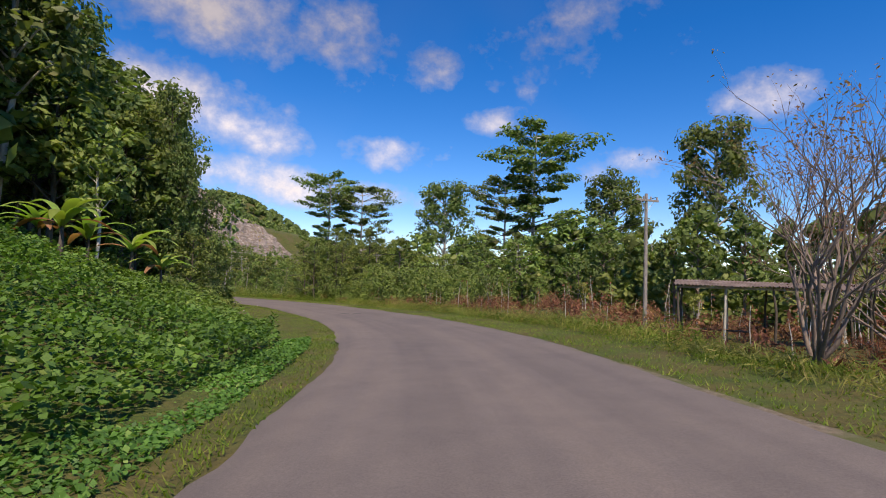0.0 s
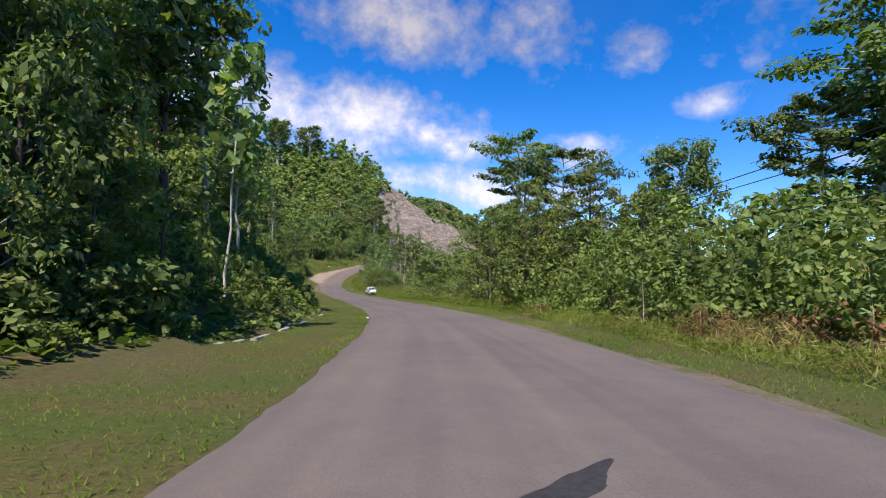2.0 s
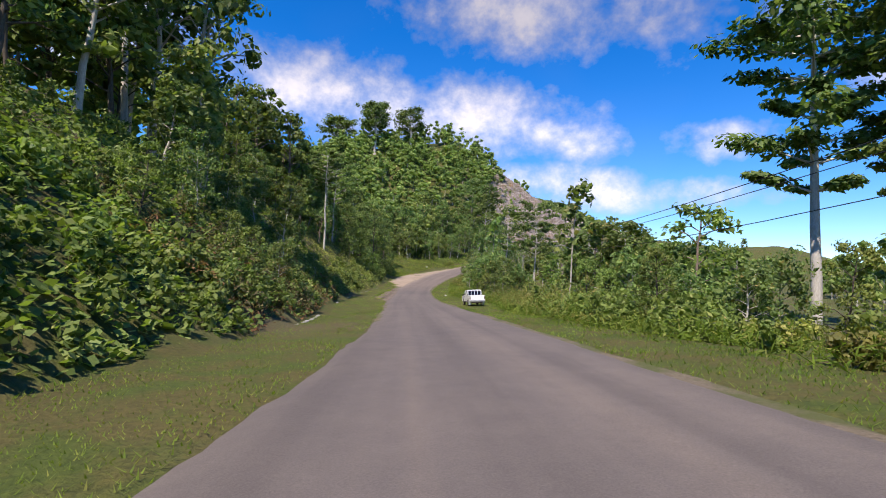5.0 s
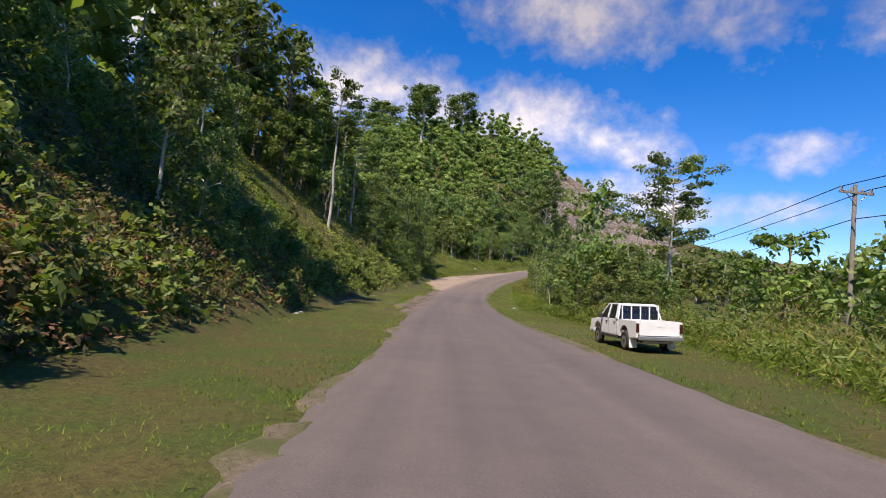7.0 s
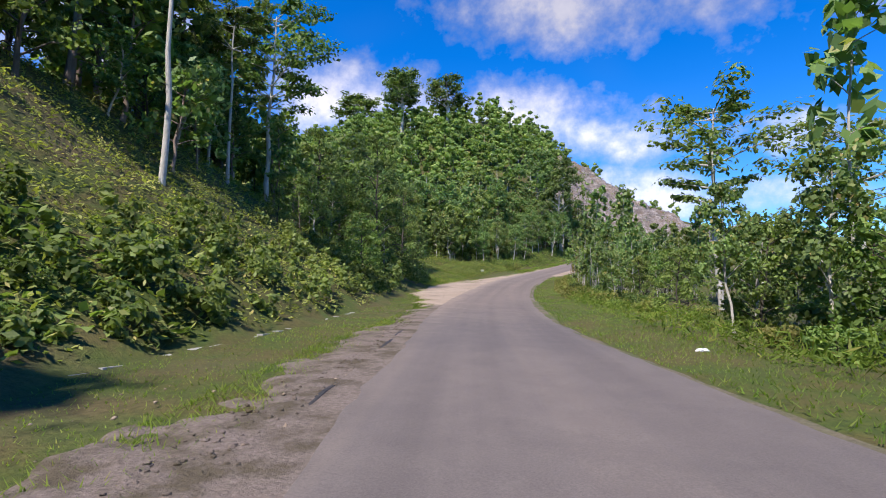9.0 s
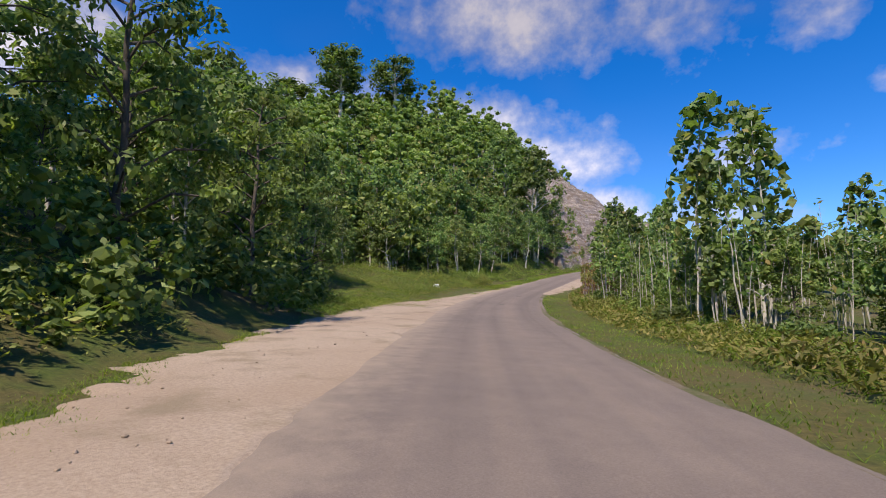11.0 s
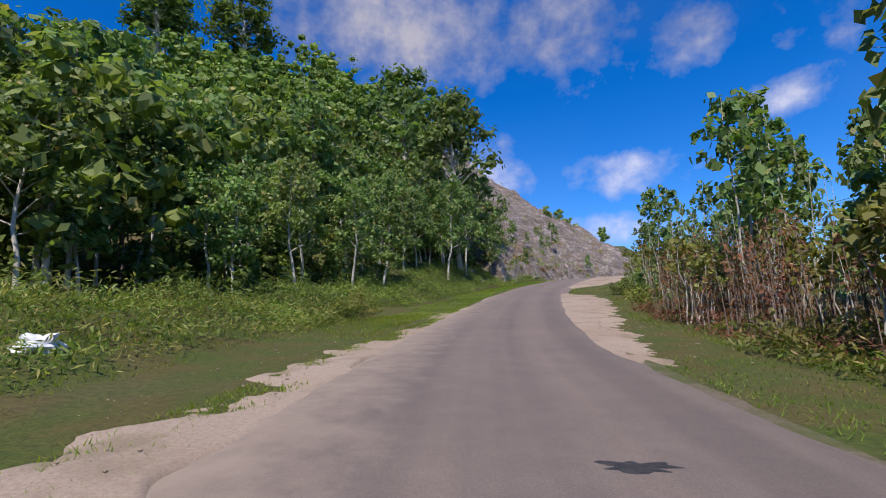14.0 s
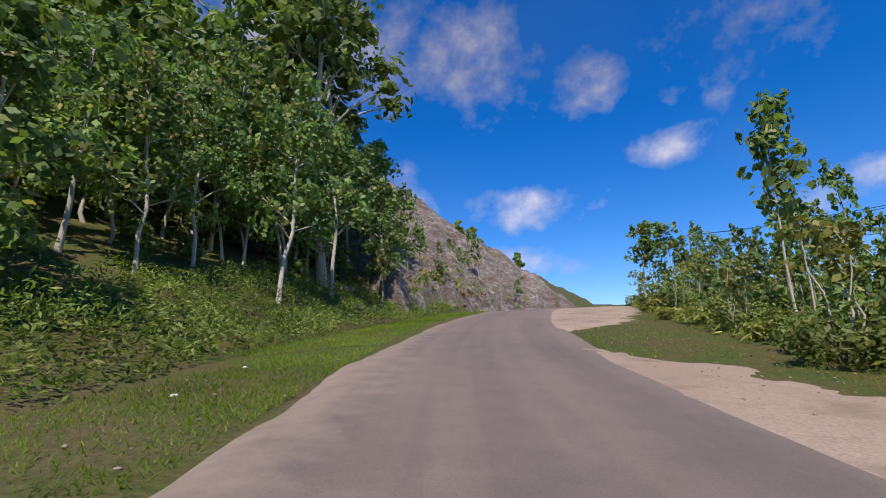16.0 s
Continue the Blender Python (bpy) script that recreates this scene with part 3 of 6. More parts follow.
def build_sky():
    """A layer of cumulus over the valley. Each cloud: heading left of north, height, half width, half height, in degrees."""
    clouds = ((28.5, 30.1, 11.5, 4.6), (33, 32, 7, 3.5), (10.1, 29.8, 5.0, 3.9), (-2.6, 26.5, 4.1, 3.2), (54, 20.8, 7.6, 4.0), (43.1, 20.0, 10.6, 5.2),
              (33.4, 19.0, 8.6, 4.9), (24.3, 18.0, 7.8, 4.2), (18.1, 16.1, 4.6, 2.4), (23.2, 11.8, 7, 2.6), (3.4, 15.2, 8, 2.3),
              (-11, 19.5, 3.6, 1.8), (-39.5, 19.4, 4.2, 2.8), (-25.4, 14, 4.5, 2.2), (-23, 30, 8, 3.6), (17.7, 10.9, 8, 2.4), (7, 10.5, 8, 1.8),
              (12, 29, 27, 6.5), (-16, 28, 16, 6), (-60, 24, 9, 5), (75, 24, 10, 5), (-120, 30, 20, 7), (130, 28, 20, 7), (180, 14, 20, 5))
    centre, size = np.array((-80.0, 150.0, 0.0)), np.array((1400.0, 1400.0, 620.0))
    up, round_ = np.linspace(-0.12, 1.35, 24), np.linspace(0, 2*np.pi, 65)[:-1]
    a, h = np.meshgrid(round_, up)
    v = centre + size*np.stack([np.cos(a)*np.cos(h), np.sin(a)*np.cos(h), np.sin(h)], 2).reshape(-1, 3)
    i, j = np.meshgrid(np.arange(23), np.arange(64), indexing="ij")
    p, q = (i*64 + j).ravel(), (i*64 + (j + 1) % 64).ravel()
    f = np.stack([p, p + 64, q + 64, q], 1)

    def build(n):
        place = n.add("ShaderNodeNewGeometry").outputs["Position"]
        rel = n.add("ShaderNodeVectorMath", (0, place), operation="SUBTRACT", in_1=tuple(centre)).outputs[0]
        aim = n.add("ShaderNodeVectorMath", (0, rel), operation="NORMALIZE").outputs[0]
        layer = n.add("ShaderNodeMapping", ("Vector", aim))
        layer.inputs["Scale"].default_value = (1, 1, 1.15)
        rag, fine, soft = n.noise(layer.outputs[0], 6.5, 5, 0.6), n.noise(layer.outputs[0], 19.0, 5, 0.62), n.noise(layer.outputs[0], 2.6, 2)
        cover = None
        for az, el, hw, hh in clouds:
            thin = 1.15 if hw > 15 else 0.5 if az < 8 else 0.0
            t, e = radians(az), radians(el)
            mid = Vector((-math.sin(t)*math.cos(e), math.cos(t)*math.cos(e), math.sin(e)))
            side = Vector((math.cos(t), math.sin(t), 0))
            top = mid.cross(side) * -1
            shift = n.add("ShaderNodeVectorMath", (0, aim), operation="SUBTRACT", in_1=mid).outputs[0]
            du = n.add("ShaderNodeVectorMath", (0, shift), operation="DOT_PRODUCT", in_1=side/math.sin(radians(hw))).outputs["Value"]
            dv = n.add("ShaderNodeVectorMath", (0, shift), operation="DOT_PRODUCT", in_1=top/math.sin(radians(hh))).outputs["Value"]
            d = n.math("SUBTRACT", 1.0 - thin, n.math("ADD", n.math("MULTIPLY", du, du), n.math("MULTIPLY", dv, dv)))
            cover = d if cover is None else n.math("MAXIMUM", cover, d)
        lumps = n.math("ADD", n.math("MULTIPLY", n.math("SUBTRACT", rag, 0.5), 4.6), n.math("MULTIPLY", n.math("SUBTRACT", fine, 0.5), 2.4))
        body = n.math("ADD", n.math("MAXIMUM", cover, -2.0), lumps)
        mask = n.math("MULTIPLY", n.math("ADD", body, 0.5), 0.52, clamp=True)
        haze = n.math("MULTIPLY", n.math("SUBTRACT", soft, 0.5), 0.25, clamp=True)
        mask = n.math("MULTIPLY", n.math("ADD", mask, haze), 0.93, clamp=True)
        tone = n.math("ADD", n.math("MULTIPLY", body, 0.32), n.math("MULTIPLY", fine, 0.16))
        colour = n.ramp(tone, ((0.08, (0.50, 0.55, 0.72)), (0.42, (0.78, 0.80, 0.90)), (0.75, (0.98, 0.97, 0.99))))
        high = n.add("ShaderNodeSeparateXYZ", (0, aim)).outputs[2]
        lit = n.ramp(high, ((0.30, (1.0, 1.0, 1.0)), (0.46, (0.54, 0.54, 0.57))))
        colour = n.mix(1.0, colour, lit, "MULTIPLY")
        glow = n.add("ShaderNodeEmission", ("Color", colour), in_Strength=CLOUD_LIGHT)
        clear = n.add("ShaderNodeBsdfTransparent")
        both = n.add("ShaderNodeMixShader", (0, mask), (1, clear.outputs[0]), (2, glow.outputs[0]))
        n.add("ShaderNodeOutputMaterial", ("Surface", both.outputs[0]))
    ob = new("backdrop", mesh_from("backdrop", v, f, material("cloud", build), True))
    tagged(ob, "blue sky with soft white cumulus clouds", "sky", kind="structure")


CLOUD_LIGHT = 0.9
build_setting()
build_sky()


# ---- plants ----
class Kind:
    """A plant built once and copied: root, where it is first used and each copy after it."""

    def __init__(self, root):
        self.root, self.used = root, False

    def plant(self, x, y, size, turn, sink=0.1, lean=(0, 0), z=None, wide=1.0):
        z = tz(x, y) if z is None else z
        m = pose(x, y, z - sink*size, lean[0], lean[1], turn) @ Matrix.Diagonal((size*wide, size*wide, size, 1))
        if not self.used:
            self.used = True
            self.root.matrix_basis = m
            return self.root
        return copy_thing(self.root, m)


def thing(name, label, category, group):
    root = new(name)
    root.empty_display_size = 0.3
    return tagged(root, label, category, group)


def limbs_of(rng, height, first, count, reach, rise, trunk_r, bend=0.4):
    """A bent trunk and its limbs; gives the pieces and the limbs' ends."""
    k = 9
    zz = np.linspace(-0.6, height, k)
    wx, wy = np.cumsum(rng.normal(0, bend/3, k)), np.cumsum(rng.normal(0, bend/3, k))
    wx, wy = wx - wx[0], wy - wy[0]
    pts = np.stack([wx, wy, zz], 1)
    rad = trunk_r*np.linspace(1, 0.25, k)**0.9
    rad[0] *= 1.35
    pieces, ends = [tube(pts, rad, 8)], [(pts[-1], 0.0)]
    for i in range(count):
        f = first + (1 - first)*(i + rng.random()*0.7)/count
        a = i*2.4 + rng.random()
        zb = f*height
        b = np.array([np.interp(zb, zz, wx), np.interp(zb, zz, wy), zb])
        r = reach*(0.55 + 0.6*rng.random())*(1.15 - 0.55*(f - first)/(1 - first))
        e = b + np.array([math.cos(a)*r, math.sin(a)*r, rise*r*(0.5 + rng.random())])
        m = (b + e)/2 + np.array([0, 0, 0.12*r])
        pieces.append(tube([b, m, e], [trunk_r*0.42*(1.1 - f*0.5), trunk_r*0.27, trunk_r*0.1], 4))
        ends.append((e, r))
        if rng.random() < 0.7:
            a2 = a + rng.normal(0, 0.8)
            e2 = m + np.array([math.cos(a2)*r*0.5, math.sin(a2)*r*0.5, rise*r*0.7])
            pieces.append(tube([m, e2], [trunk_r*0.22, trunk_r*0.08], 3))
            ends.append((e2, r))
    return pieces, ends


def broad_tree(seed, height, trunk_r, first, count, reach, clump, per, leaf, mat, barkmat, label, flat=0.75, up=0.5, width=0.5, rise=0.45, group="roadside trees", tight=0.55, core=0.5):
    rng = np.random.default_rng(seed)
    root = thing("tree", label, "tree", group)
    pieces, ends = limbs_of(rng, height*0.93, first, count, reach, rise, trunk_r)
    part("trunk", mesh_from("trunk", *merge(pieces), barkmat, True), root)
    pts = []
    for e, r in ends:
        c = clump*(0.65 + 0.6*rng.random())
        pts.append(clump_points(rng, e, c, int(per*(0.6 + 0.7*rng.random())), flat, tight, core))
        if rng.random() < 0.6:
            pts.append(clump_points(rng, e + rng.normal(0, clump*0.7, 3)*(1, 1, 0.5), c*0.6, int(per*0.4), flat, tight))
    v, f = leaves(np.concatenate(pts), rng, leaf, width, up)
    part("crown", mesh_from("crown", v, f, mat), root)
    return Kind(root)


def layered_tree(seed, height, trunk_r, tiers, reach, per, leaf, mat, label, start=0.5):
    """An umbrella-shaped tree: flat sprays of small leaves in tiers on a pale straight trunk."""
    rng = np.random.default_rng(seed)
    root = thing("tree", label, "tree", "layered trees")
    k = 8
    zz = np.linspace(-0.6, height, k)
    pts = np.stack([np.cumsum(rng.normal(0, 0.12, k)), np.cumsum(rng.normal(0, 0.12, k)), zz], 1)
    pts[:, :2] -= pts[0, :2]
    pieces, cloud = [tube(pts, trunk_r*np.linspace(1.1, 0.25, k), 8)], []
    for i in range(tiers):
        f = start + (1 - start)*(i + 0.5*rng.random())/max(tiers - 1, 1)
        f = min(f, 0.98)
        b = np.array([np.interp(f*height, zz, pts[:, 0]), np.interp(f*height, zz, pts[:, 1]), f*height])
        arms = int(3 + 3*rng.random())
        size = reach*(0.5 + 0.55*math.sin(math.pi*(0.12 + 0.7*(f - start)/(1 - start))))*(0.7 + 0.5*rng.random())
        for j in range(arms):
            a = j*2*math.pi/arms + rng.random()*1.2 + i
            r = size*(0.6 + 0.6*rng.random())
            e = b + np.array([math.cos(a)*r, math.sin(a)*r, 0.28*r])
            pieces.append(tube([b, (b + e)/2 + (0, 0, 0.02*r), e], [trunk_r*0.3, trunk_r*0.2, trunk_r*0.06], 4))
            for q in (0.55, 0.8, 1.0):
                cl = clump_points(rng, b + (e - b)*q + (0, 0, 0.15), r*0.33, int(per*(0.5 + 0.8*rng.random())), 0.28, 0.2)
                cloud.append(cl)
    part("trunk", mesh_from("trunk", *merge(pieces), BARK_PALE, True), root)
    v, f = leaves(np.concatenate(cloud), rng, leaf, 0.5, 1.2, 0.1)
    part("crown", mesh_from("crown", v, f, mat), root)
    return Kind(root)


def sapling(seed, height, mat, leaf, count, label, stems=1, low=0.55, barkmat=None):
    """A slim pale stem with big hanging leaves towards its top."""
    rng = np.random.default_rng(seed)
    root = thing("sapling", label, "sapling", "slim saplings")
    pieces, cloud = [], []
    for k in range(stems):
        off = rng.normal(0, 0.35, 2)*(k > 0)
        h = height*(1 - 0.25*rng.random()*(k > 0))
        n = 7
        zz = np.linspace(-0.4, h, n)
        pts = np.stack([off[0] + np.cumsum(rng.normal(0, 0.1, n)), off[1] + np.cumsum(rng.normal(0, 0.1, n)), zz], 1)
        pieces.append(tube(pts, (0.022 + height*0.0042)*np.linspace(1.1, 0.3, n), 6))
        for i in range(count):
            f = low + (1 - low)*rng.random()**0.8
            b = np.array([np.interp(f*h, zz, pts[:, 0]), np.interp(f*h, zz, pts[:, 1]), f*h])
            a, r = rng.random()*6.283, height*0.12*(0.3 + rng.random())*(1.25 - 0.6*f)
            e = b + (math.cos(a)*r, math.sin(a)*r, 0.35*r)
            if i % 3 == 0:
                pieces.append(tube([b, e], [0.022, 0.008], 4))
            cloud.append(clump_points(rng, e, leaf*1.1, 7, 0.9, 0.3))
    part("trunk", mesh_from("trunk", *merge(pieces), barkmat or BARK_PALE, True), root)
    v, f = leaves(np.concatenate(cloud), rng, leaf, 0.72, 0.35, 0.9)
    part("crown", mesh_from("crown", v, f, mat), root)
    return Kind(root)


def bush(seed, height, n, leaf, mat, label, group="roadside bushes", width=0.5, name="bush", category="bush", core=0.5):
    rng = np.random.default_rng(seed)
    root = thing(name, label, category, group)
    pieces, cloud = [], []
    for k in range(9):
        a, r = k*2.4 + rng.random(), height*(0.2 + 0.45*rng.random())
        e = np.array([math.cos(a)*r, math.sin(a)*r, height*(0.35 + 0.6*rng.random())])
        pieces.append(tube([(0, 0, -0.3), e*(0.4, 0.4, 0.6), e], [0.05, 0.035, 0.012], 4))
        cloud.append(clump_points(rng, e - (0, 0, 0.12*height), height*0.34, n//12, 0.8, 0.4, core))
        cloud.append(clump_points(rng, e*(0.9, 0.9, 0.4), height*0.32, n//26, 0.8, 0.3))
    part("stem", mesh_from("stem", *merge(pieces), BARK_DARK, True), root)
    p = np.concatenate(cloud)
    p[:, 2] = np.maximum(p[:, 2], 0.05)
    v, f = leaves(p, rng, leaf, width, 0.6)
    part("foliage", mesh_from("foliage", v, f, mat), root)
    return Kind(root)


RNG = np.random.default_rng(7)
FOREST = "tall dark green broadleaf tree in dense roadside forest"
TALL = [broad_tree(11, 19, .3, .3, 22, 3.9, 1.7, 31, .76, LEAF_DARK, BARK_DARK, FOREST),
        broad_tree(12, 22, .32, .42, 20, 4.4, 1.8, 32, .78, LEAF_DARK, BARK_PALE, "tall forest tree with a pale bare lower trunk"),
        broad_tree(13, 17, .26, .22, 24, 3.4, 1.6, 31, .72, LEAF_MID, BARK_DARK, "leafy mid green forest tree, full crown"),
        broad_tree(14, 14, .2, .3, 20, 2.9, 1.4, 31, .64, LEAF_MID, BARK_PALE, "slender green forest tree with pale trunk")]
GREEN = [broad_tree(16, 9, .15, .1, 17, 2.9, 1.1, 48, .38, LEAF_FRESH, BARK_DARK, "bright green leafy tree with foliage to the ground", flat=.6, rise=.3, up=.45),
         broad_tree(17, 11, .17, .12, 19, 3.1, 1.15, 48, .4, LEAF_MID, BARK_DARK, "broad leafy green tree at the verge", flat=.6, rise=.3, up=.45),
         broad_tree(18, 8, .13, .25, 14, 2.5, 1.2, 46, .4, LEAF_BROAD, BARK_PALE, "small spreading tree with drooping broad leaves", rise=.35, up=.2)]
NEAR = [broad_tree(116, 10, .15, .1, 19, 3.0, 1.05, 82, .28, LEAF_FRESH, BARK_DARK, "bright green leafy tree close to the verge", flat=.55, rise=.3, up=.45),
        broad_tree(117, 12, .17, .12, 21, 3.2, 1.1, 82, .3, LEAF_MID, BARK_DARK, "tall leafy green tree close to the verge", flat=.55, rise=.3, up=.45)]
TEAK = [broad_tree(25, 12, .14, .3, 18, 2.0, 1.1, 54, .34, LEAF_BROAD, BARK_PALE, "pale-trunked tree with large drooping leaves", rise=.5, up=.25, width=.75, tight=.4, core=.35),
        broad_tree(26, 10, .12, .22, 16, 1.8, 1.0, 54, .33, LEAF_BROAD, BARK_PALE, "slim tree with big pale green leaves", rise=.5, up=.25, width=.75, tight=.4, core=.35)]
EMERGENT = [broad_tree(19, 44, .7, .32, 34, 10, 3.5, 110, 1.1, LEAF_DARK, BARK_PALE, "giant old forest tree towering over the valley", group="giant trees"),
            layered_tree(24, 38, .5, 12, 9.0, 70, .95, LEAF_DARK, "giant pale-trunked tree with flat dark tiers", .35)]
DENSE = broad_tree(27, 19, .28, .08, 34, 3.8, 1.7, 60, .52, LEAF_DARK, BARK_DARK, "big dark tree with foliage down to the ground", rise=.3)
GIANT = broad_tree(15, 26, .5, .5, 22, 5.0, 2.4, 60, .9, LEAF_DARK, BARK_PALE, "very tall old forest tree with rounded dark crown", group="giant trees")
LAYER = [layered_tree(21, 17, .22, 9, 4.8, 66, .42, LEAF_DARK, "tall pale-trunked tree with flat layered dark sprays"),
         layered_tree(22, 14, .2, 7, 4.2, 40, .44, LEAF_MID, "pale-trunked tree with flat feathery green tiers"),
         layered_tree(23, 20, .2, 5, 4.0, 50, .46, LEAF_DARK, "very tall bare-trunked tree, tuft of flat sprays on top", 0.72)]
SAPS = [sapling(31, 8, LEAF_BROAD, .42, 34, "slim pale sapling with big green leaves"),
        sapling(32, 6.5, LEAF_BROAD, .4, 30, "slim two-stemmed sapling with large drooping leaves", 2),
        sapling(33, 10, LEAF_BROAD, .46, 40, "tall thin sapling with tufts of large leaves", 1, .5)]
STALK = [sapling(36, 5.0, LEAF_DRY, .2, 16, "dry pale stalk with withered brown leaves", 3, .3), sapling(37, 4.2, LEAF_YELLOW, .3, 10, "thin bare pale stems with few yellowing leaves", 3, .5)]
BUSH = [bush(41, 3.2, 620, .4, LEAF_MID, "dense mid green roadside bush"), bush(42, 2.4, 600, .36, LEAF_FRESH, "fresh green leafy bush"),
        bush(43, 3.8, 600, .5, LEAF_DARK, "dense dark green bush at the forest edge"), bush(44, 2.0, 520, .38, LEAF_YELLOW, "yellowish green scrub bush")]
DRY = [bush(45, 1.7, 420, .26, LEAF_DRY, "withered rusty brown scrub bush", "dry scrub", .16, "scrub", "scrub", 0), bush(46, 1.3, 420, .28, STRAW, "dry straw-coloured scrub bush", "dry scrub", .12, "scrub", "scrub", 0)]

RUSTY = bush(47, 3.4, 1500, .2, LEAF_DRY, "tall withered rusty red bush", "dry scrub", .35, "scrub", "scrub", 0)


def belt(kinds, s0, s1, o0, o1, n, lo, hi, offset=None, min_gap=1.8, weights=None):
    """Plants n things in a band beside the road; offset(s) is added to o."""
    done = []
    tries = 0
    while len(done) < n and tries < n*12:
        tries += 1
        s, o = RNG.uniform(s0, s1), RNG.uniform(o0, o1)
        if offset is not None:
            o += float(offset(s))
        x, y = spot(s, o)
        if any((x - a)**2 + (y - b)**2 < min_gap**2 for a, b in done):
            continue
        q, r = plan(x, y)
        if r[0] > edge_left(q[0]) - 1.3 and r[0] < edge_right(q[0]) + 1.5:
            continue
        done.append((x, y))
        k = kinds[int(RNG.choice(len(kinds), p=weights))]
        k.plant(float(x), float(y), RNG.uniform(lo, hi), RNG.uniform(0, 360), lean=(RNG.normal(0, 2.5), RNG.normal(0, 2.5)), wide=RNG.uniform(.85, 1.15))


def grove(label, kinds, s0, s1, o0, o1, n, lo, hi, offset, min_gap=3.0):
    """A back row of trees joined into one thing: thinner crowns of larger leaves."""
    done, mats, pieces, stems, which = [], [], [], [], []
    tries = 0
    while len(done) < n and tries < n*12:
        tries += 1
        s = RNG.uniform(s0, s1)
        x, y = spot(s, RNG.uniform(o0, o1) + float(offset(s)))
        q, r = plan(x, y)
        if any((x - a)**2 + (y - b)**2 < min_gap**2 for a, b in done) or edge_left(q[0]) - 3 < r[0] < edge_right(q[0]) + 3:
            continue
        done.append((x, y))
        k = kinds[int(RNG.integers(len(kinds)))]
        size, a = RNG.uniform(lo, hi), RNG.uniform(0, 6.283)
        turn = np.array(((math.cos(a), math.sin(a), 0), (-math.sin(a), math.cos(a), 0), (0, 0, 1)))*size
        foot = np.array((float(x), float(y), tz(x, y) - .1*size))
        for ob in k.root.children:
            v = np.empty(len(ob.data.vertices)*3, np.float32)
            ob.data.vertices.foreach_get("co", v)
            v = v.reshape(-1, 3) @ turn + foot
            f = np.empty(len(ob.data.loops), np.int32)
            ob.data.loops.foreach_get("vertex_index", f)
            if ob.name.startswith("crown"):
                v = v.reshape(-1, 4, 3)[RNG.random(len(v)//4) < .48]
                mid = v.mean(1, keepdims=True)
                mat = ob.data.materials[0]
                if mat not in mats:
                    mats.append(mat)
                which.append(np.full(len(v), mats.index(mat)))
                pieces.append(((mid + (v - mid)*1.36).reshape(-1, 3), np.arange(4*len(v)).reshape(-1, 4)))
            else:
                stems.append((v, f.reshape(-1, 4)))
    root = tagged(new("grove"), label, "woods", kind="stuff")
    part("crowns", mesh_from("crowns", *merge(pieces), mats, False, np.concatenate(which)), root)
    part("trunks", mesh_from("trunks", *merge(stems), TWIG, True), root)


# left side: forest on the bank
belt(TALL, 46, 62, -22, -8, 10, .8, 1.1, woods_left, 3)
belt(TALL[:2], 32, 48, -32, -20, 9, 1.0, 1.25, woods_left, 3)
belt(GREEN, 50, 66, -9, -2, 7, .5, .9, woods_left, 3)
grove("tall trees above the bank", TALL, 60, 80, -24, -12, 10, .8, 1.0, woods_left)
belt(TALL, 78, 94, -17, -9, 5, .85, 1.1, woods_left, 3)
grove("forest trees on top of the bank", TALL + LAYER, 76, 136, -34, -21, 18, .6, .9, woods_left)
belt(TALL, 138, 160, -24, -12, 5, .6, .9, woods_left, 3.4)
belt(TALL[1:], 148, 173, -27, -15, 10, .95, 1.25, woods_left, 2.8)
grove("dark tall trees above the sunny slope", TALL[1:] + TEAK[:1], 198, 236, -31, -19, 15, .85, 1.15, woods_left)
belt(TEAK + GREEN[2:], 138, 190, -12, -5, 9, .6, .9, woods_left, 3.4)
belt(GREEN, 136, 192, -8, -2, 8, .35, .6, woods_left, 2.6)
grove("sunlit trees on the upper slope", TALL[2:] + GREEN + TEAK, 212, 240, -26, -12, 15, .6, .95, woods_left)
belt(GREEN[:2] + TEAK, 188, 238, -24, -15, 22, .9, 1.35, woods_left, 2.6)
belt(GREEN, 220, 240, -9, -2, 8, .5, .85, woods_left, 2.4)
belt(NEAR[1:] + TEAK, 240, 262, -14, -3, 12, .95, 1.3, woods_left, 3)
belt(NEAR[1:] + TEAK * 3, 270, 306, -16, -1, 26, .95, 1.35, woods_left, 2.6)
grove("tall green forest behind the clearing", TEAK, 268, 312, -34, -15, 30, 1.15, 1.55, woods_left)
belt(TEAK, 304, 360, -15, -4.5, 38, 1.05, 1.5, woods_left, 2.3)
belt(TEAK, 346, 376, -16, -2.5, 24, 1.2, 1.65, woods_left, 2.2)
grove("tall forest behind the fern bank", TEAK, 306, 360, -24, -13, 20, 1.2, 1.65, woods_left)
belt(SAPS, 356, 412, -18, -2, 24, .7, 1.15, woods_left, 3)
belt(SAPS, 372, 430, -46, -20, 14, .5, .9, woods_left, 4)
belt(BUSH[:3], 46, 66, -4, -0.6, 16, .5, 1.0, woods_left, 1.6)
belt(BUSH[:2], 66, 132, -7, -1.5, 18, .3, .5, woods_left, 2)
belt(BUSH[:2] + DRY[1:], 132, 170, -5, -1.2, 16, .4, .8, woods_left, 2)
belt(BUSH[:3], 190, 236, -6, -1.5, 9, .35, .6, woods_left, 2)
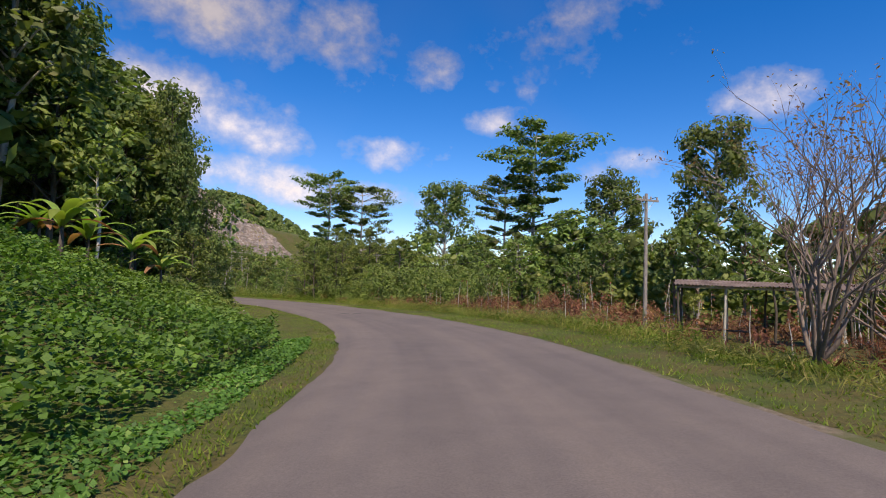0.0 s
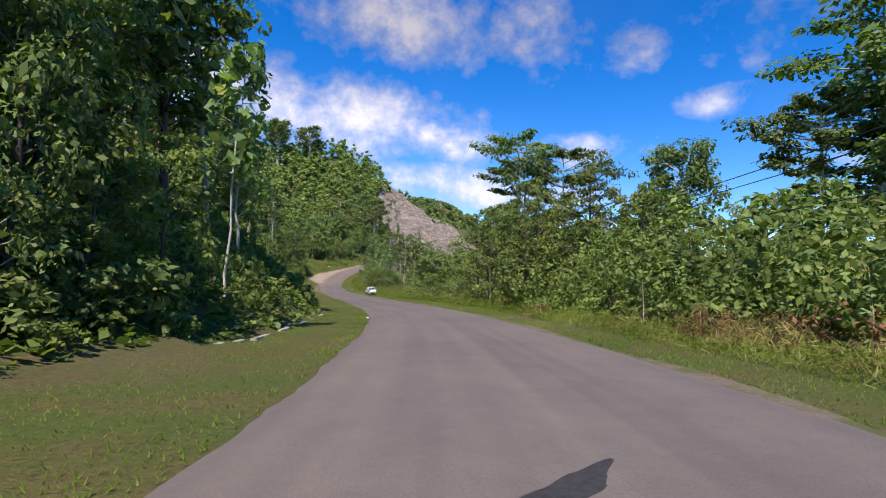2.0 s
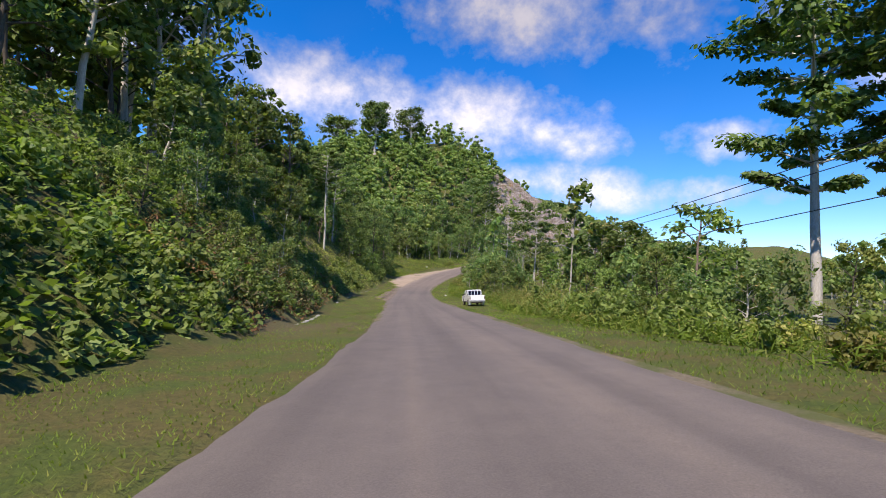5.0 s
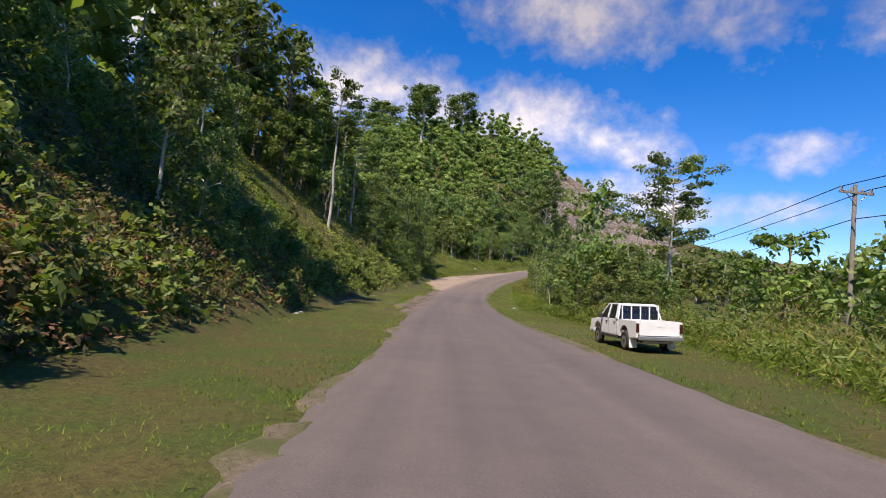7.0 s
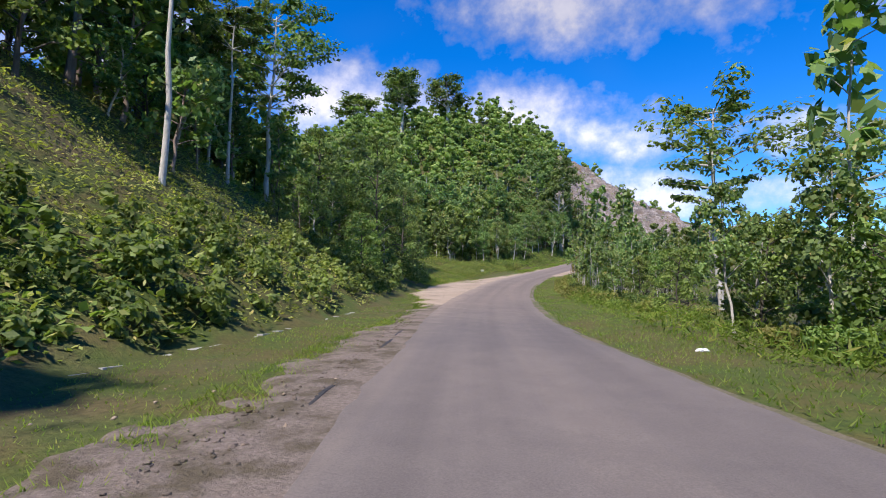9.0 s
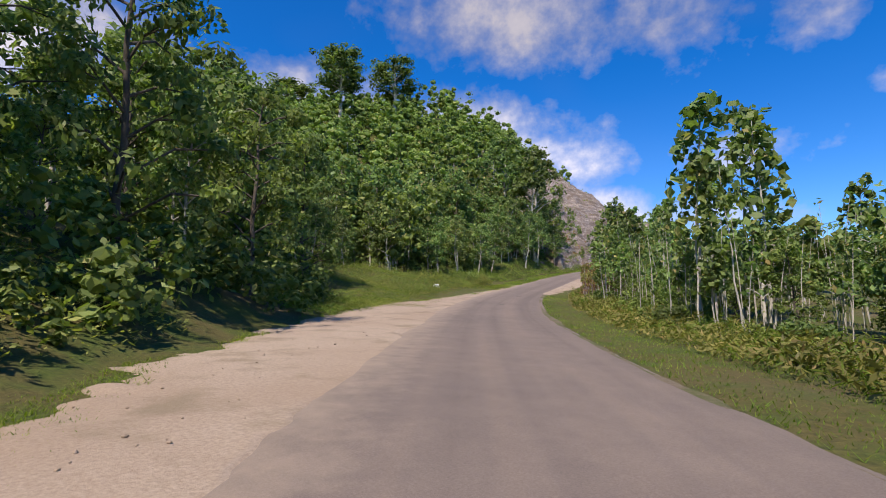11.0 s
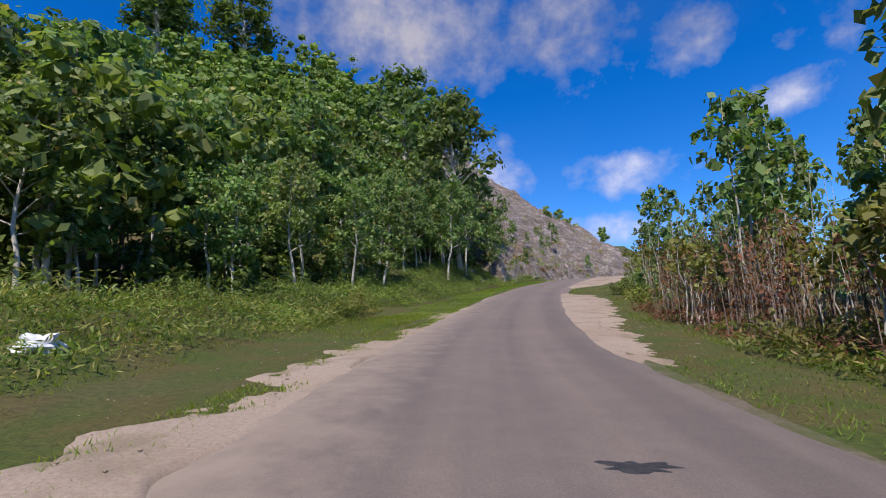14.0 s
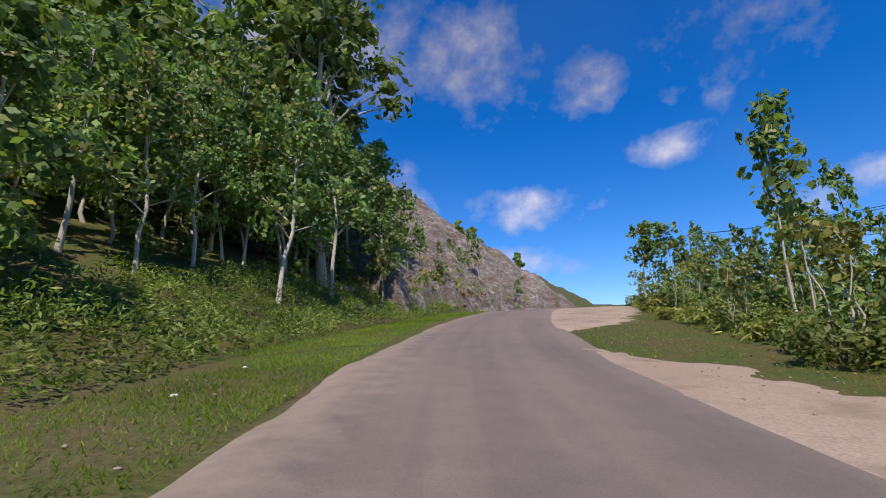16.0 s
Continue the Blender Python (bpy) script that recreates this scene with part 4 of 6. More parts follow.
# right side: scrub, then bushes and trees
belt(DRY, 4, 72, 0.8, 20, 80, .5, 1.0, foot_right, 1.5)
belt([RUSTY], 40, 78, 4, 16, 14, .5, .9, foot_right, 2)
belt([RUSTY], 6, 44, 8, 24, 16, .5, .8, foot_right, 2.5)
belt(STALK, 6, 76, 2, 24, 18, .5, .9, foot_right, 1.5)
grove("dark trees behind the dry scrub", TALL[:1], 34, 76, 18, 36, 16, .4, .56, foot_right)
belt(GREEN, 54, 82, 8, 18, 10, .6, .85, foot_right, 3)
belt(GREEN, 62, 84, 12, 24, 9, .8, 1.1, foot_right, 3)
for q, (a, b, size) in enumerate(((82, 9.3, .5), (83.4, 9.8, .55), (84.8, 9.5, .45), (62.5, 10.2, .7), (64.0, 10.8, .8), (65.4, 10.4, .65), (63.2, 12.0, .8))):
    RUSTY.plant(*map(float, spot(a, b)), size, 60*q)
belt([RUSTY], 42, 56, 2, 8, 7, .7, 1.1, foot_right, 1.6)
grove("leafy trees behind the bend", GREEN[:2] + TALL[2:3], 58, 112, 20, 36, 18, .8, 1.05, foot_right)
belt(GREEN, 70, 94, 4, 14, 11, .6, .9, foot_right, 2.8)
belt(NEAR, 90, 119, 3.5, 12, 16, .85, 1.15, foot_right, 3)
belt(GREEN, 119, 150, 4, 12, 14, .55, .85, foot_right, 2.5)
grove("green trees behind the verge thicket", GREEN[:2], 90, 122, 12, 26, 16, .95, 1.3, foot_right)
belt(BUSH, 70, 148, 1.0, 5, 18, .5, 1.0, foot_right, 2)
grove("green trees behind the fern bed", GREEN, 148, 184, 8, 22, 14, .7, 1.1, foot_right)
belt(GREEN, 190, 214, 2.5, 10, 12, .75, 1.05, foot_right, 2.4)
belt(TEAK, 188, 212, 3, 12, 6, .7, 1.0, foot_right, 3)
belt(GREEN, 212, 250, 2.5, 12, 14, .55, .8, foot_right, 2.6)
belt(BUSH, 188, 240, 1.0, 7, 20, .6, 1.1, foot_right, 1.9)
belt(TEAK + GREEN[:2], 181, 192, .8, 10, 9, .55, .8, foot_right, 2.4)
belt(GREEN[2:] + SAPS, 236, 262, 2, 14, 24, .6, .95, foot_right, 1.8)
belt(SAPS, 281, 302, 3.5, 11, 30, .75, 1.1, foot_right, 1.2)
belt(SAPS, 256, 281, 4, 12, 14, .55, .8, foot_right, 1.4)
belt(GREEN[:1], 256, 284, 2.5, 10, 12, .4, .58, foot_right, 1.8)
belt(SAPS, 298, 330, 3, 13, 32, .55, .9, foot_right, 1.3)
belt(STALK, 284, 312, 0.8, 5, 30, .8, 1.2, foot_right, .8)
belt(BUSH[:2], 262, 286, 1.2, 6, 14, .4, .7, foot_right, 1.4)
belt(SAPS[:2], 268, 290, 1.5, 5, 9, .6, .9, foot_right, 1.2)
belt(BUSH, 236, 262, .8, 6, 16, .4, .7, foot_right, 1.4)
belt(SAPS, 336, 376, 3, 14, 36, .4, .7, foot_right, 1.6)
belt(SAPS, 345, 420, 6, 30, 36, .45, .8, foot_right, 2)
belt(BUSH[1:], 324, 410, 1, 14, 48, .35, .75, foot_right, 1.6)
belt(BUSH[3:] + BUSH[:1], 322, 364, .4, 5, 34, .5, .9, foot_right, 1.1)
belt(STALK[1:], 324, 372, 1, 9, 30, .7, 1.1, foot_right, 1.2)
for q, (s, o) in enumerate(((266, -25), (272, -30), (260, -28))):
    TALL[q % 2].plant(*map(float, spot(s, o)), 1.0 + .03*q, 50*q)
for s, o, q in ((258, -17, .85), (264, -20, .9), (274, -20, 1.0), (278, -25, 1.05), (270, -24, 1.1), (283, -30, .95)):
    DENSE.plant(*map(float, spot(s, o)), q, s*50)
# single trees that stand out
for x, y, size in ((-161.0, 317.0, 1.2), (-165.0, 326.0, 1.3), (-170.0, 318.0, 1.3)):
    TALL[1].plant(x, y, size, x*30)
for x, y, size in ((-96.0, 408.0, .6), (-88.0, 414.0, .75), (-79.0, 418.0, .65), (-70.0, 416.0, .7), (-60.0, 420.0, .6)):
    TALL[3].plant(x, y, size, x*30)
LAYER[2].plant(-114.6, 170.9, .95, 20)
LAYER[2].plant(-124.0, 179.8, .8, 140)
LAYER[0].plant(-128.0, 186.0, 1.1, 200)
SAPS[2].plant(-55.6, 146.7, 1.15, 30, wide=1.2)
for x, y, size in ((-54.0, 150.5, 1.1), (-51.0, 148.4, 1.05), (-58.0, 154.0, .85), (-52.0, 155.0, 1.1)):
    TEAK[0].plant(x, y, size, x*40, wide=1.3)
LAYER[0].plant(-75.9, 184.0, .92, 60, wide=.85)
LAYER[1].plant(-93.7, 208.4, 1.3, 10)
SAPS[2].plant(-84.7, 185.0, 1.35, 10)
LAYER[1].plant(-84.0, 216.0, .9, 100)
EMERGENT[1].plant(-36.9, 163.9, 1.0, 0)
EMERGENT[1].plant(-27.0, 166.0, .92, 120)
EMERGENT[0].plant(0.0, 194.4, 1.0, 50)
EMERGENT[1].plant(23.7, 138.6, 1.25, 210, wide=1.1)
EMERGENT[1].plant(16.1, 137.8, .9, 80)
EMERGENT[0].plant(45.7, 139.7, .85, 300)
EMERGENT[0].plant(52.0, 98.0, .9, 30, wide=.8)
DENSE.plant(-28.0, 50.8, 1.25, 33, wide=.62)
DENSE.plant(-26.2, 49.6, .85, 130, wide=.7)
DENSE.plant(-24.5, 53.1, .75, 230, wide=.7)
DENSE.plant(-34.0, 42.0, 1.35, 80, wide=.8)
DENSE.plant(-36.5, 34.0, 1.4, 190, wide=.8)
TEAK[0].plant(-37.1, 74.7, 1.25, 77)
for s, o, q in ((58, -19, 1.25), (63, -17, 1.3), (68, -16.5, 1.2), (73, -18, 1.15), (101.5, 14.5, .9), (105, 18, .95)):
    NEAR[1].plant(*map(float, spot(s, o)), q, s*70)
SAPS[2].plant(-26.4, 63.0, 1.1, 12)
GIANT.plant(-260.4, 343.3, 1.12, 0, wide=1.25)
GIANT.plant(-236.7, 350.9, 1.03, 90, wide=1.15)
GIANT.plant(-290.0, 340.0, .85, 200, wide=1.7)
GIANT.plant(-249.8, 332.6, 1.1, 150, wide=1.1)
for q, (x, y, size) in enumerate(((-111.2, 224.3, 1.2), (-109.4, 228.2, 1.25), (-108.2, 226.0, 1.1), (-123.5, 255.2, 1.1), (-122.4, 256.6, 1.0), (-129.2, 274.0, 1.05), (-127.6, 274.8, .95), (-120.6, 238.0, .68))):
    SAPS[2].plant(x, y, size, 80*q, wide=1.15)
SAPS[2].plant(-133.9, 303.6, .95, 15)
SAPS[2].plant(-132.6, 304.6, .85, 215)
for q, (x, y, size) in enumerate(((-135.2, 326.7, 1.1), (-134.0, 328.4, .9), (-132.8, 326.0, 1.0), (-133.6, 331.0, 1.15), (-131.6, 329.0, .8))):
    SAPS[0].plant(x, y, size, 70*q, wide=1.3)
SAPS[2].plant(-130.5, 269.5, .95, 95)
for q, (dx, dy, sz) in enumerate(((0, 0, .8), (1.2, .6, .7), (.4, 1.6, .8), (2.2, 1.4, .65))):
    SAPS[2 - q % 2*2].plant(float(spot(250, 11.2)[0]) + dx, float(spot(250, 11.2)[1]) + dy, sz, 70*q)


def wooded_hill():
    """The far woods on the hill as one thing: ragged crowns on thin stems."""
    rng = np.random.default_rng(5)
    clouds, stems = [], []
    x, y = rng.uniform(-430, -140, 9000), rng.uniform(240, 480, 9000)
    s, o = plan(x, y)
    bare = is_bare(x, y)
    keep = (o < woods_left(s) - 32) & (hill(x, y) > -6) & (~bare | (rng.random(9000) < 0.12)) & ~((x < -262) & (y > 372)) & ~((x < -225) & (y > 405))
    x, y, bare = x[keep][:1250], y[keep][:1250], bare[keep][:1250]
    for px, py, pz, b in zip(x, y, terrain(x, y), bare):
        t = rng.uniform(8, 15)*(1.45 if rng.random() < .07 else 1)*(0.55 if b else 1)
        slim = rng.uniform(.75, 1.25)
        for k in range(7):
            u = k/6
            c = np.array([px + rng.normal(0, t*.15*slim), py + rng.normal(0, t*.15*slim), pz + t*(0.36 + 0.6*u)])
            clouds.append(clump_points(rng, c, t*slim*(.21 - .1*u), 16 - int(6*u), .75, .7, .8))
        if rng.random() < .35:
            stems.append(tube([(px, py, pz - .5), (px, py, pz + t*.75)], [t*.012, t*.004], 4))
    v, f = leaves(np.concatenate(clouds), rng, 1.02, .7, .5, cap=1.2)
    woods = new("hill_woods")
    tagged(woods, "dense green forest covering the steep hill", "woods", kind="stuff")
    part("crowns", mesh_from("crowns", v, f, LEAF_HILL), woods)
    part("trunks", mesh_from("trunks", *merge(stems), BARK_PALE, True), woods)


wooded_hill()


def deep_woods(name, label, n, s0, s1, o0, o1, lo, hi, mat, seed, leaf=.042, per=14):
    """Trees further in, seen between the near ones: one thing."""
    rng = np.random.default_rng(seed)
    s, o = rng.uniform(s0, s1, n), rng.uniform(o0, o1, n)
    x, y = spot(s, o)
    q, r = plan(x, y)
    clouds, stems = [], []
    for px, py, pz, b in zip(x, y, terrain(x, y), r):
        if abs(b) < min(abs(o0), abs(o1)) - 4:
            continue
        t = rng.uniform(lo, hi)
        for k in range(9):
            c = np.array([px + rng.normal(0, t*.13), py + rng.normal(0, t*.13), pz + t*(0.25 + 0.085*k)])
            clouds.append(clump_points(rng, c, t*(.2 - .012*k), per, .8, .6, .75))
        stems.append(tube([(px, py, pz - .5), (px, py, pz + t*.8)], [t*.014, t*.005], 5))
    v, f = leaves(np.concatenate(clouds), rng, (lo + hi)*leaf, .55, .6, cap=1.0)
    woods = tagged(new(name), label, "woods", kind="stuff")
    part("crowns", mesh_from("crowns", v, f, mat), woods)
    part("trunks", mesh_from("trunks", *merge(stems), BARK_PALE, True), woods)


deep_woods("forest", "deep dark green forest behind the roadside trees", 46, 8, 68, -66, -30, 17, 23, LEAF_DARK, 91)
deep_woods("forest", "green forest on top of the bank", 84, 66, 240, -74, -34, 13, 20, LEAF_MID, 92)
deep_woods("forest", "lit green forest beside the clearing", 30, 238, 276, -60, -26, 15, 21, LEAF_HILL, 93, .026, 30)
deep_woods("forest", "green forest behind the ferns", 44, 304, 362, -46, -22, 12, 17, LEAF_HILL, 97, .03, 24)
deep_woods("valley_woods", "green woods across the flat land", 110, 0, 330, 40, 130, 8, 14, LEAF_MID, 94)
deep_woods("valley_woods", "green trees behind the dry scrub", 80, 0, 92, 32, 64, 9, 15, LEAF_DARK, 96, .034, 24)
deep_woods("valley_woods", "green trees beyond the saplings", 60, 250, 330, 26, 80, 7, 11, LEAF_MID, 95)


def far_woods():
    """Woods on the far ridge, one thing."""
    rng = np.random.default_rng(6)
    x, y = rng.uniform(-800, -180, 2900), rng.uniform(490, 1100, 2900)
    z = terrain(x, y)
    keep = z > 7
    x, y, z = x[keep], y[keep], z[keep]
    pts = [clump_points(rng, (a, b, c + 5), 8, 10, .9, .7, .8) for a, b, c in zip(x, y, z)]
    v, f = leaves(np.concatenate(pts), rng, 5.0, .7, .6, cap=1.2)
    tagged(new("far_woods", mesh_from("far_woods", v, f, LEAF_DARK)), "hazy dark green woods on the far ridge", "woods", kind="stuff")


far_woods()


def rocky_flank():
    """Bare broken rock over the hill's flank."""
    xs, ys = np.arange(-230, -118, 1.1), np.arange(312, 440, 1.1)
    gx, gy = np.meshgrid(xs, ys, indexing="ij")
    x, y = gx.ravel(), gy.ravel()
    s, o = plan(x, y)
    inside = is_bare(x, y) & (o < foot_left(s) - 1.0)
    n1, n2 = wobble(x, y, 5, 31), wobble(x, y, 1.8, 32)
    ledge = wobble(x, y, 9, 34)*5
    z = terrain(x, y) + 0.4 + 4.6*np.abs(n1 - 0.5) + 2.6*np.abs(n2 - 0.5) + 3.5*np.clip(wobble(x, y, 12, 33) - .5, 0, 1) + 1.6*np.abs(ledge - np.floor(ledge) - .5)
    z = np.where(inside, z, z - 2.5)
    f = grid_faces(len(xs), len(ys))[:, ::-1]
    f = f[inside[f].any(1)]
    used, inv = np.unique(f, return_inverse=True)
    v = np.stack([x, y, z], 1)[used]
    tagged(new("rock_slope", mesh_from("rock_slope", v, inv.reshape(-1, 4), ROCK)), "bare grey-brown rocky hillside with loose stones", "rock", kind="structure")


rocky_flank()


def thicket(name, label, count, s0, s1, o_lo, o_hi, lo, hi, per, leaf, mat, seed, category="undergrowth", core=.4):
    """Many leafy clumps from the ground up, one thing."""
    rng = np.random.default_rng(seed)
    s = rng.uniform(s0, s1, count)
    a, b = o_lo(s), o_hi(s)
    x, y = spot(s, a + (b - a)*rng.random(count))
    pts = []
    for px, py, pz in zip(x, y, terrain(x, y)):
        h = rng.uniform(lo, hi)
        for q in (0.25, 0.55, 0.85):
            pts.append(clump_points(rng, (px + rng.normal(0, h*.15), py + rng.normal(0, h*.15), pz + h*q), h*.34, per//3, .8, .5, core))
    v, f = leaves(np.concatenate(pts), rng, leaf, .5, .6)
    tagged(new(name, mesh_from(name, v, f, mat)), label, category, kind="stuff")


def stalks(name, label, n, s0, s1, o_lo, o_hi, lo, hi, leaf, mat, seed, stem=BARK_PALE, many=3):
    """A stand of thin pale stems, one thing."""
    rng = np.random.default_rng(seed)
    s = rng.uniform(s0, s1, n)
    a, b = o_lo(s), o_hi(s)
    x, y = spot(s, a + (b - a)*rng.random(n))
    stems, pts = [], []
    for px, py, pz in zip(x, y, terrain(x, y)):
        h = rng.uniform(lo, hi)
        t = rng.normal(0, .07*h, 2)
        top = np.array((px + t[0], py + t[1], pz + h))
        mid = np.array((px + t[0]*.3 + rng.normal(0, .04), py + t[1]*.3, pz + h*.5))
        stems.append(tube([(px, py, pz - .2), mid, top], [.028, .022, .01], 4))
        for q in (.55, .8, 1.0):
            pts.append(clump_points(rng, np.array((px, py, pz)) + (top - (px, py, pz))*q, .3, many, 1.2, .4))
    root = tagged(new(name), label, "stalks", kind="stuff")
    part("stems", mesh_from("stems", *merge(stems), stem, True), root)
    part("withered_leaves", mesh_from("withered_leaves", *leaves(np.concatenate(pts), rng, leaf, .4, .2, 1.0), mat), root)


fl, fr = woods_left, foot_right
stalks("dry_stand", "dense stand of thin pale stalks with rusty leaves", 340, 282, 316, lambda s: foot_right(s) + .4, lambda s: foot_right(s) + 6.5, 1.8, 4.4, .2, LEAF_DRY, 81, TWIG, 9)
stalks("sapling_stand", "thin pale sapling stems with sparse green leaves", 260, 240, 330, lambda s: foot_right(s) + 2, lambda s: foot_right(s) + 13, 3.0, 6.5, .34, LEAF_BROAD, 82, BARK_PALE, 5)
stalks("dry_stand", "dead pale stalks in the dry scrub", 80, 6, 78, lambda s: foot_right(s) + 1, lambda s: foot_right(s) + 20, 1.2, 3.2, .26, LEAF_DRY, 83)
thicket("rust_scrub", "withered rusty brown scrub behind the verge", 210, 0, 62, lambda s: fr(s) + 2.5, lambda s: fr(s) + 22, .6, 1.8, 84, .2, LEAF_DRY, 79, core=0)
thicket("green_wall", "dense green leafy wall of bushes at the bend", 150, 60, 100, lambda s: fr(s) + 2, lambda s: fr(s) + 16, 3.0, 6.5, 170, .34, LEAF_MID, 80)
thicket("forest_floor", "leafy young growth under the forest trees", 150, 304, 372, lambda s: fl(s) - 18, lambda s: fl(s) - 5.5, 1.4, 4.0, 66, .42, LEAF_MID, 84)
thicket("forest_floor", "leafy young growth at the back of the clearing", 110, 258, 306, lambda s: fl(s) - 13, lambda s: fl(s) - 1, .8, 2.8, 60, .4, LEAF_MID, 85)
thicket("forest_edge", "dark bushes at the edge of the clearing", 90, 236, 268, lambda s: fl(s) - 7, lambda s: fl(s) - .5, 1.2, 3.4, 66, .36, LEAF_MID, 86)
thicket("rise_scrub", "dense grey-green scrub between the saplings on the rise", 190, 320, 405, lambda s: fr(s) + 2, lambda s: fr(s) + 17, 1.0, 2.9, 60, .28, LEAF_BROAD, 87)
thicket("sapling_scrub", "light green scrub among the slim saplings", 80, 254, 286, lambda s: fr(s) + 1, lambda s: fr(s) + 9, .9, 2.6, 84, .2, LEAF_FRESH, 88)
thicket("far_hedge", "dense green bushes behind the dry scrub", 200, -4, 92, lambda s: foot_right(s) + 19, lambda s: foot_right(s) + 32, 3.0, 6.0, 60, .8, LEAF_MID, 75)
thicket("bank_foot", "low green plants along the foot of the bank", 420, 48, 236, lambda s: woods_left(s) - 5, lambda s: woods_left(s) - .5, .5, 1.5, 48, .3, LEAF_MID, 76)


def rock_scrub():
    rng = np.random.default_rng(77)
    x, y = rng.uniform(-230, -120, 2600), rng.uniform(316, 430, 2600)
    s, o = plan(x, y)
    keep = is_bare(x, y) & (o < foot_left(s) - 1) & (wobble(x, y, 9, 35) > .38)
    x, y = x[keep], y[keep]
    pts = []
    for px, py, pz in zip(x, y, terrain(x, y)):
        h = rng.uniform(.7, 2.9)
        pts.append(clump_points(rng, (px, py, pz + 1.2 + h*.5), h*.5, 24, .9, .3))
    v, f = leaves(np.concatenate(pts), rng, .5, .5, .6)
    mats = [LEAF_MID, LEAF_DRY, LEAF_YELLOW]
    tagged(new("rock_scrub", mesh_from("rock_scrub", v, f, mats, False, np.repeat(rng.integers(0, 3, len(pts)), 24))), "sparse dry and green scrub between the rocks", "undergrowth", kind="stuff")


rock_scrub()


def undergrowth(name, label, n, s0, s1, o_lo, o_hi, height, leaf, mat, seed, width=0.55, up=0.8, category="undergrowth"):
    """Low leaves over a strip of ground, one thing."""
    rng = np.random.default_rng(seed)
    s = rng.uniform(s0, s1, n)
    a, b = o_lo(s), o_hi(s)
    o = a + (b - a)*rng.random(n)
    x, y = spot(s, o)
    tall = height*(0.25 + 1.2*wobble(x, y, 2.6, seed)*wobble(x, y, 0.9, seed + 1)*2)
    z = terrain(x, y) + tall*rng.random(n)**0.6
    v, f = leaves(np.stack([x, y, z], 1), rng, leaf, width, up)
    ob = new(name, mesh_from(name, v, f, mat))
    return tagged(ob, label, category, kind="stuff")


undergrowth("creepers", "lush green broad-leaved creepers covering the bank", 46000, -4, 26, lambda s: fl(s) - 11, lambda s: fl(s) + 0.3, .7, .15, LEAF_VINE, 51, .8)
undergrowth("creepers", "low creepers reaching towards the asphalt", 15000, -4, 24, lambda s: fl(s) - .2, lambda s: fl(s) + 1.5, .16, .1, LEAF_VINE, 45, .7)
undergrowth("creepers", "lush green creepers further along the bank", 16000, 25, 48, lambda s: fl(s) - 14, lambda s: fl(s) + 0.2, .7, .22, LEAF_VINE, 49, .8)
thicket("bank_thicket", "dense green thicket on the steep roadside bank", 420, 50, 136, lambda s: fl(s) - 24, lambda s: fl(s) - 2, .6, 1.7, 84, .3, LEAF_FRESH, 71)
thicket("bank_thicket", "dense thicket below the forest", 200, 134, 180, lambda s: fl(s) - 20, lambda s: fl(s) - 1.2, .8, 2.2, 90, .26, LEAF_MID, 72)
thicket("bank_brush", "brown dry brush on the shaded bank", 200, 134, 170, lambda s: fl(s) - 9, lambda s: fl(s) - .6, .6, 1.6, 60, .2, LEAF_BRUSH, 78, core=0)
undergrowth("vine_carpet", "smooth carpet of fresh green vines over the bank", 34000, 46, 136, lambda s: fl(s) - 17, lambda s: fl(s) - 0.2, .6, .32, LEAF_FRESH, 50, .8)
undergrowth("bank_undergrowth", "green undergrowth on the steep roadside bank", 14000, 130, 200, lambda s: fl(s) - 18, lambda s: fl(s) - 0.5, .7, .4, LEAF_MID, 52)
undergrowth("dead_leaves", "rusty dead leaves and stems under the forest", 14000, 134, 192, lambda s: fl(s) - 7, lambda s: fl(s) - 0.3, .7, .2, LEAF_DRY, 66, .35, .4)
undergrowth("bank_scrub", "yellow-green scrub on the sunny slope", 36000, 190, 240, lambda s: fl(s) - 26, lambda s: fl(s) - 0.3, .6, .22, LEAF_YELLOW, 53, .4)
thicket("slope_thicket", "fresh green thicket on the lower slope", 170, 176, 238, lambda s: fl(s) - 8, lambda s: fl(s) - 0.8, .5, 1.5, 84, .26, LEAF_FRESH, 73)
undergrowth("clearing_weeds", "tall green weeds in the clearing", 22000, 252, 314, lambda s: fl(s) - 3, lambda s: np.minimum(fl(s) + 17, -8.2), .5, .2, GRASS, 54, .22, .2)
undergrowth("dry_clumps", "yellowing grass clumps in the clearing", 12000, 256, 314, lambda s: fl(s) - 1, lambda s: np.minimum(fl(s) + 17, -7.4), .4, .2, LEAF_YELLOW, 48, .1, .1)
undergrowth("tall_weeds", "tall yellow-green weeds between verge and forest", 12000, 282, 318, lambda s: fl(s), lambda s: -8.0 + 0*s, 1.0, .26, LEAF_YELLOW, 43, .2, .2)
undergrowth("tall_weeds", "tall green ferny weeds between verge and forest", 14000, 284, 318, lambda s: fl(s), lambda s: -8.6 + 0*s, 1.1, .24, LEAF_FERN, 42, .25, .3)
undergrowth("ferns", "bright green ferns along the forest edge", 44000, 304, 380, lambda s: fl(s) - 6, lambda s: fl(s) + 0.9, 1.1, .22, LEAF_FERN, 55, .3, .5)
undergrowth("dry_litter", "rusty dry scrub and dead stalks", 15000, -6, 84, lambda s: fr(s) + 0.2, lambda s: fr(s) + 22, .6, .34, LEAF_DRY, 56, .12, .1)
undergrowth("fringe_grass", "tall yellow-green grass before the dry scrub", 15000, 2, 82, lambda s: fr(s) - .9, lambda s: fr(s) + 2.2, .6, .34, LEAF_YELLOW, 47, .07, -.3)
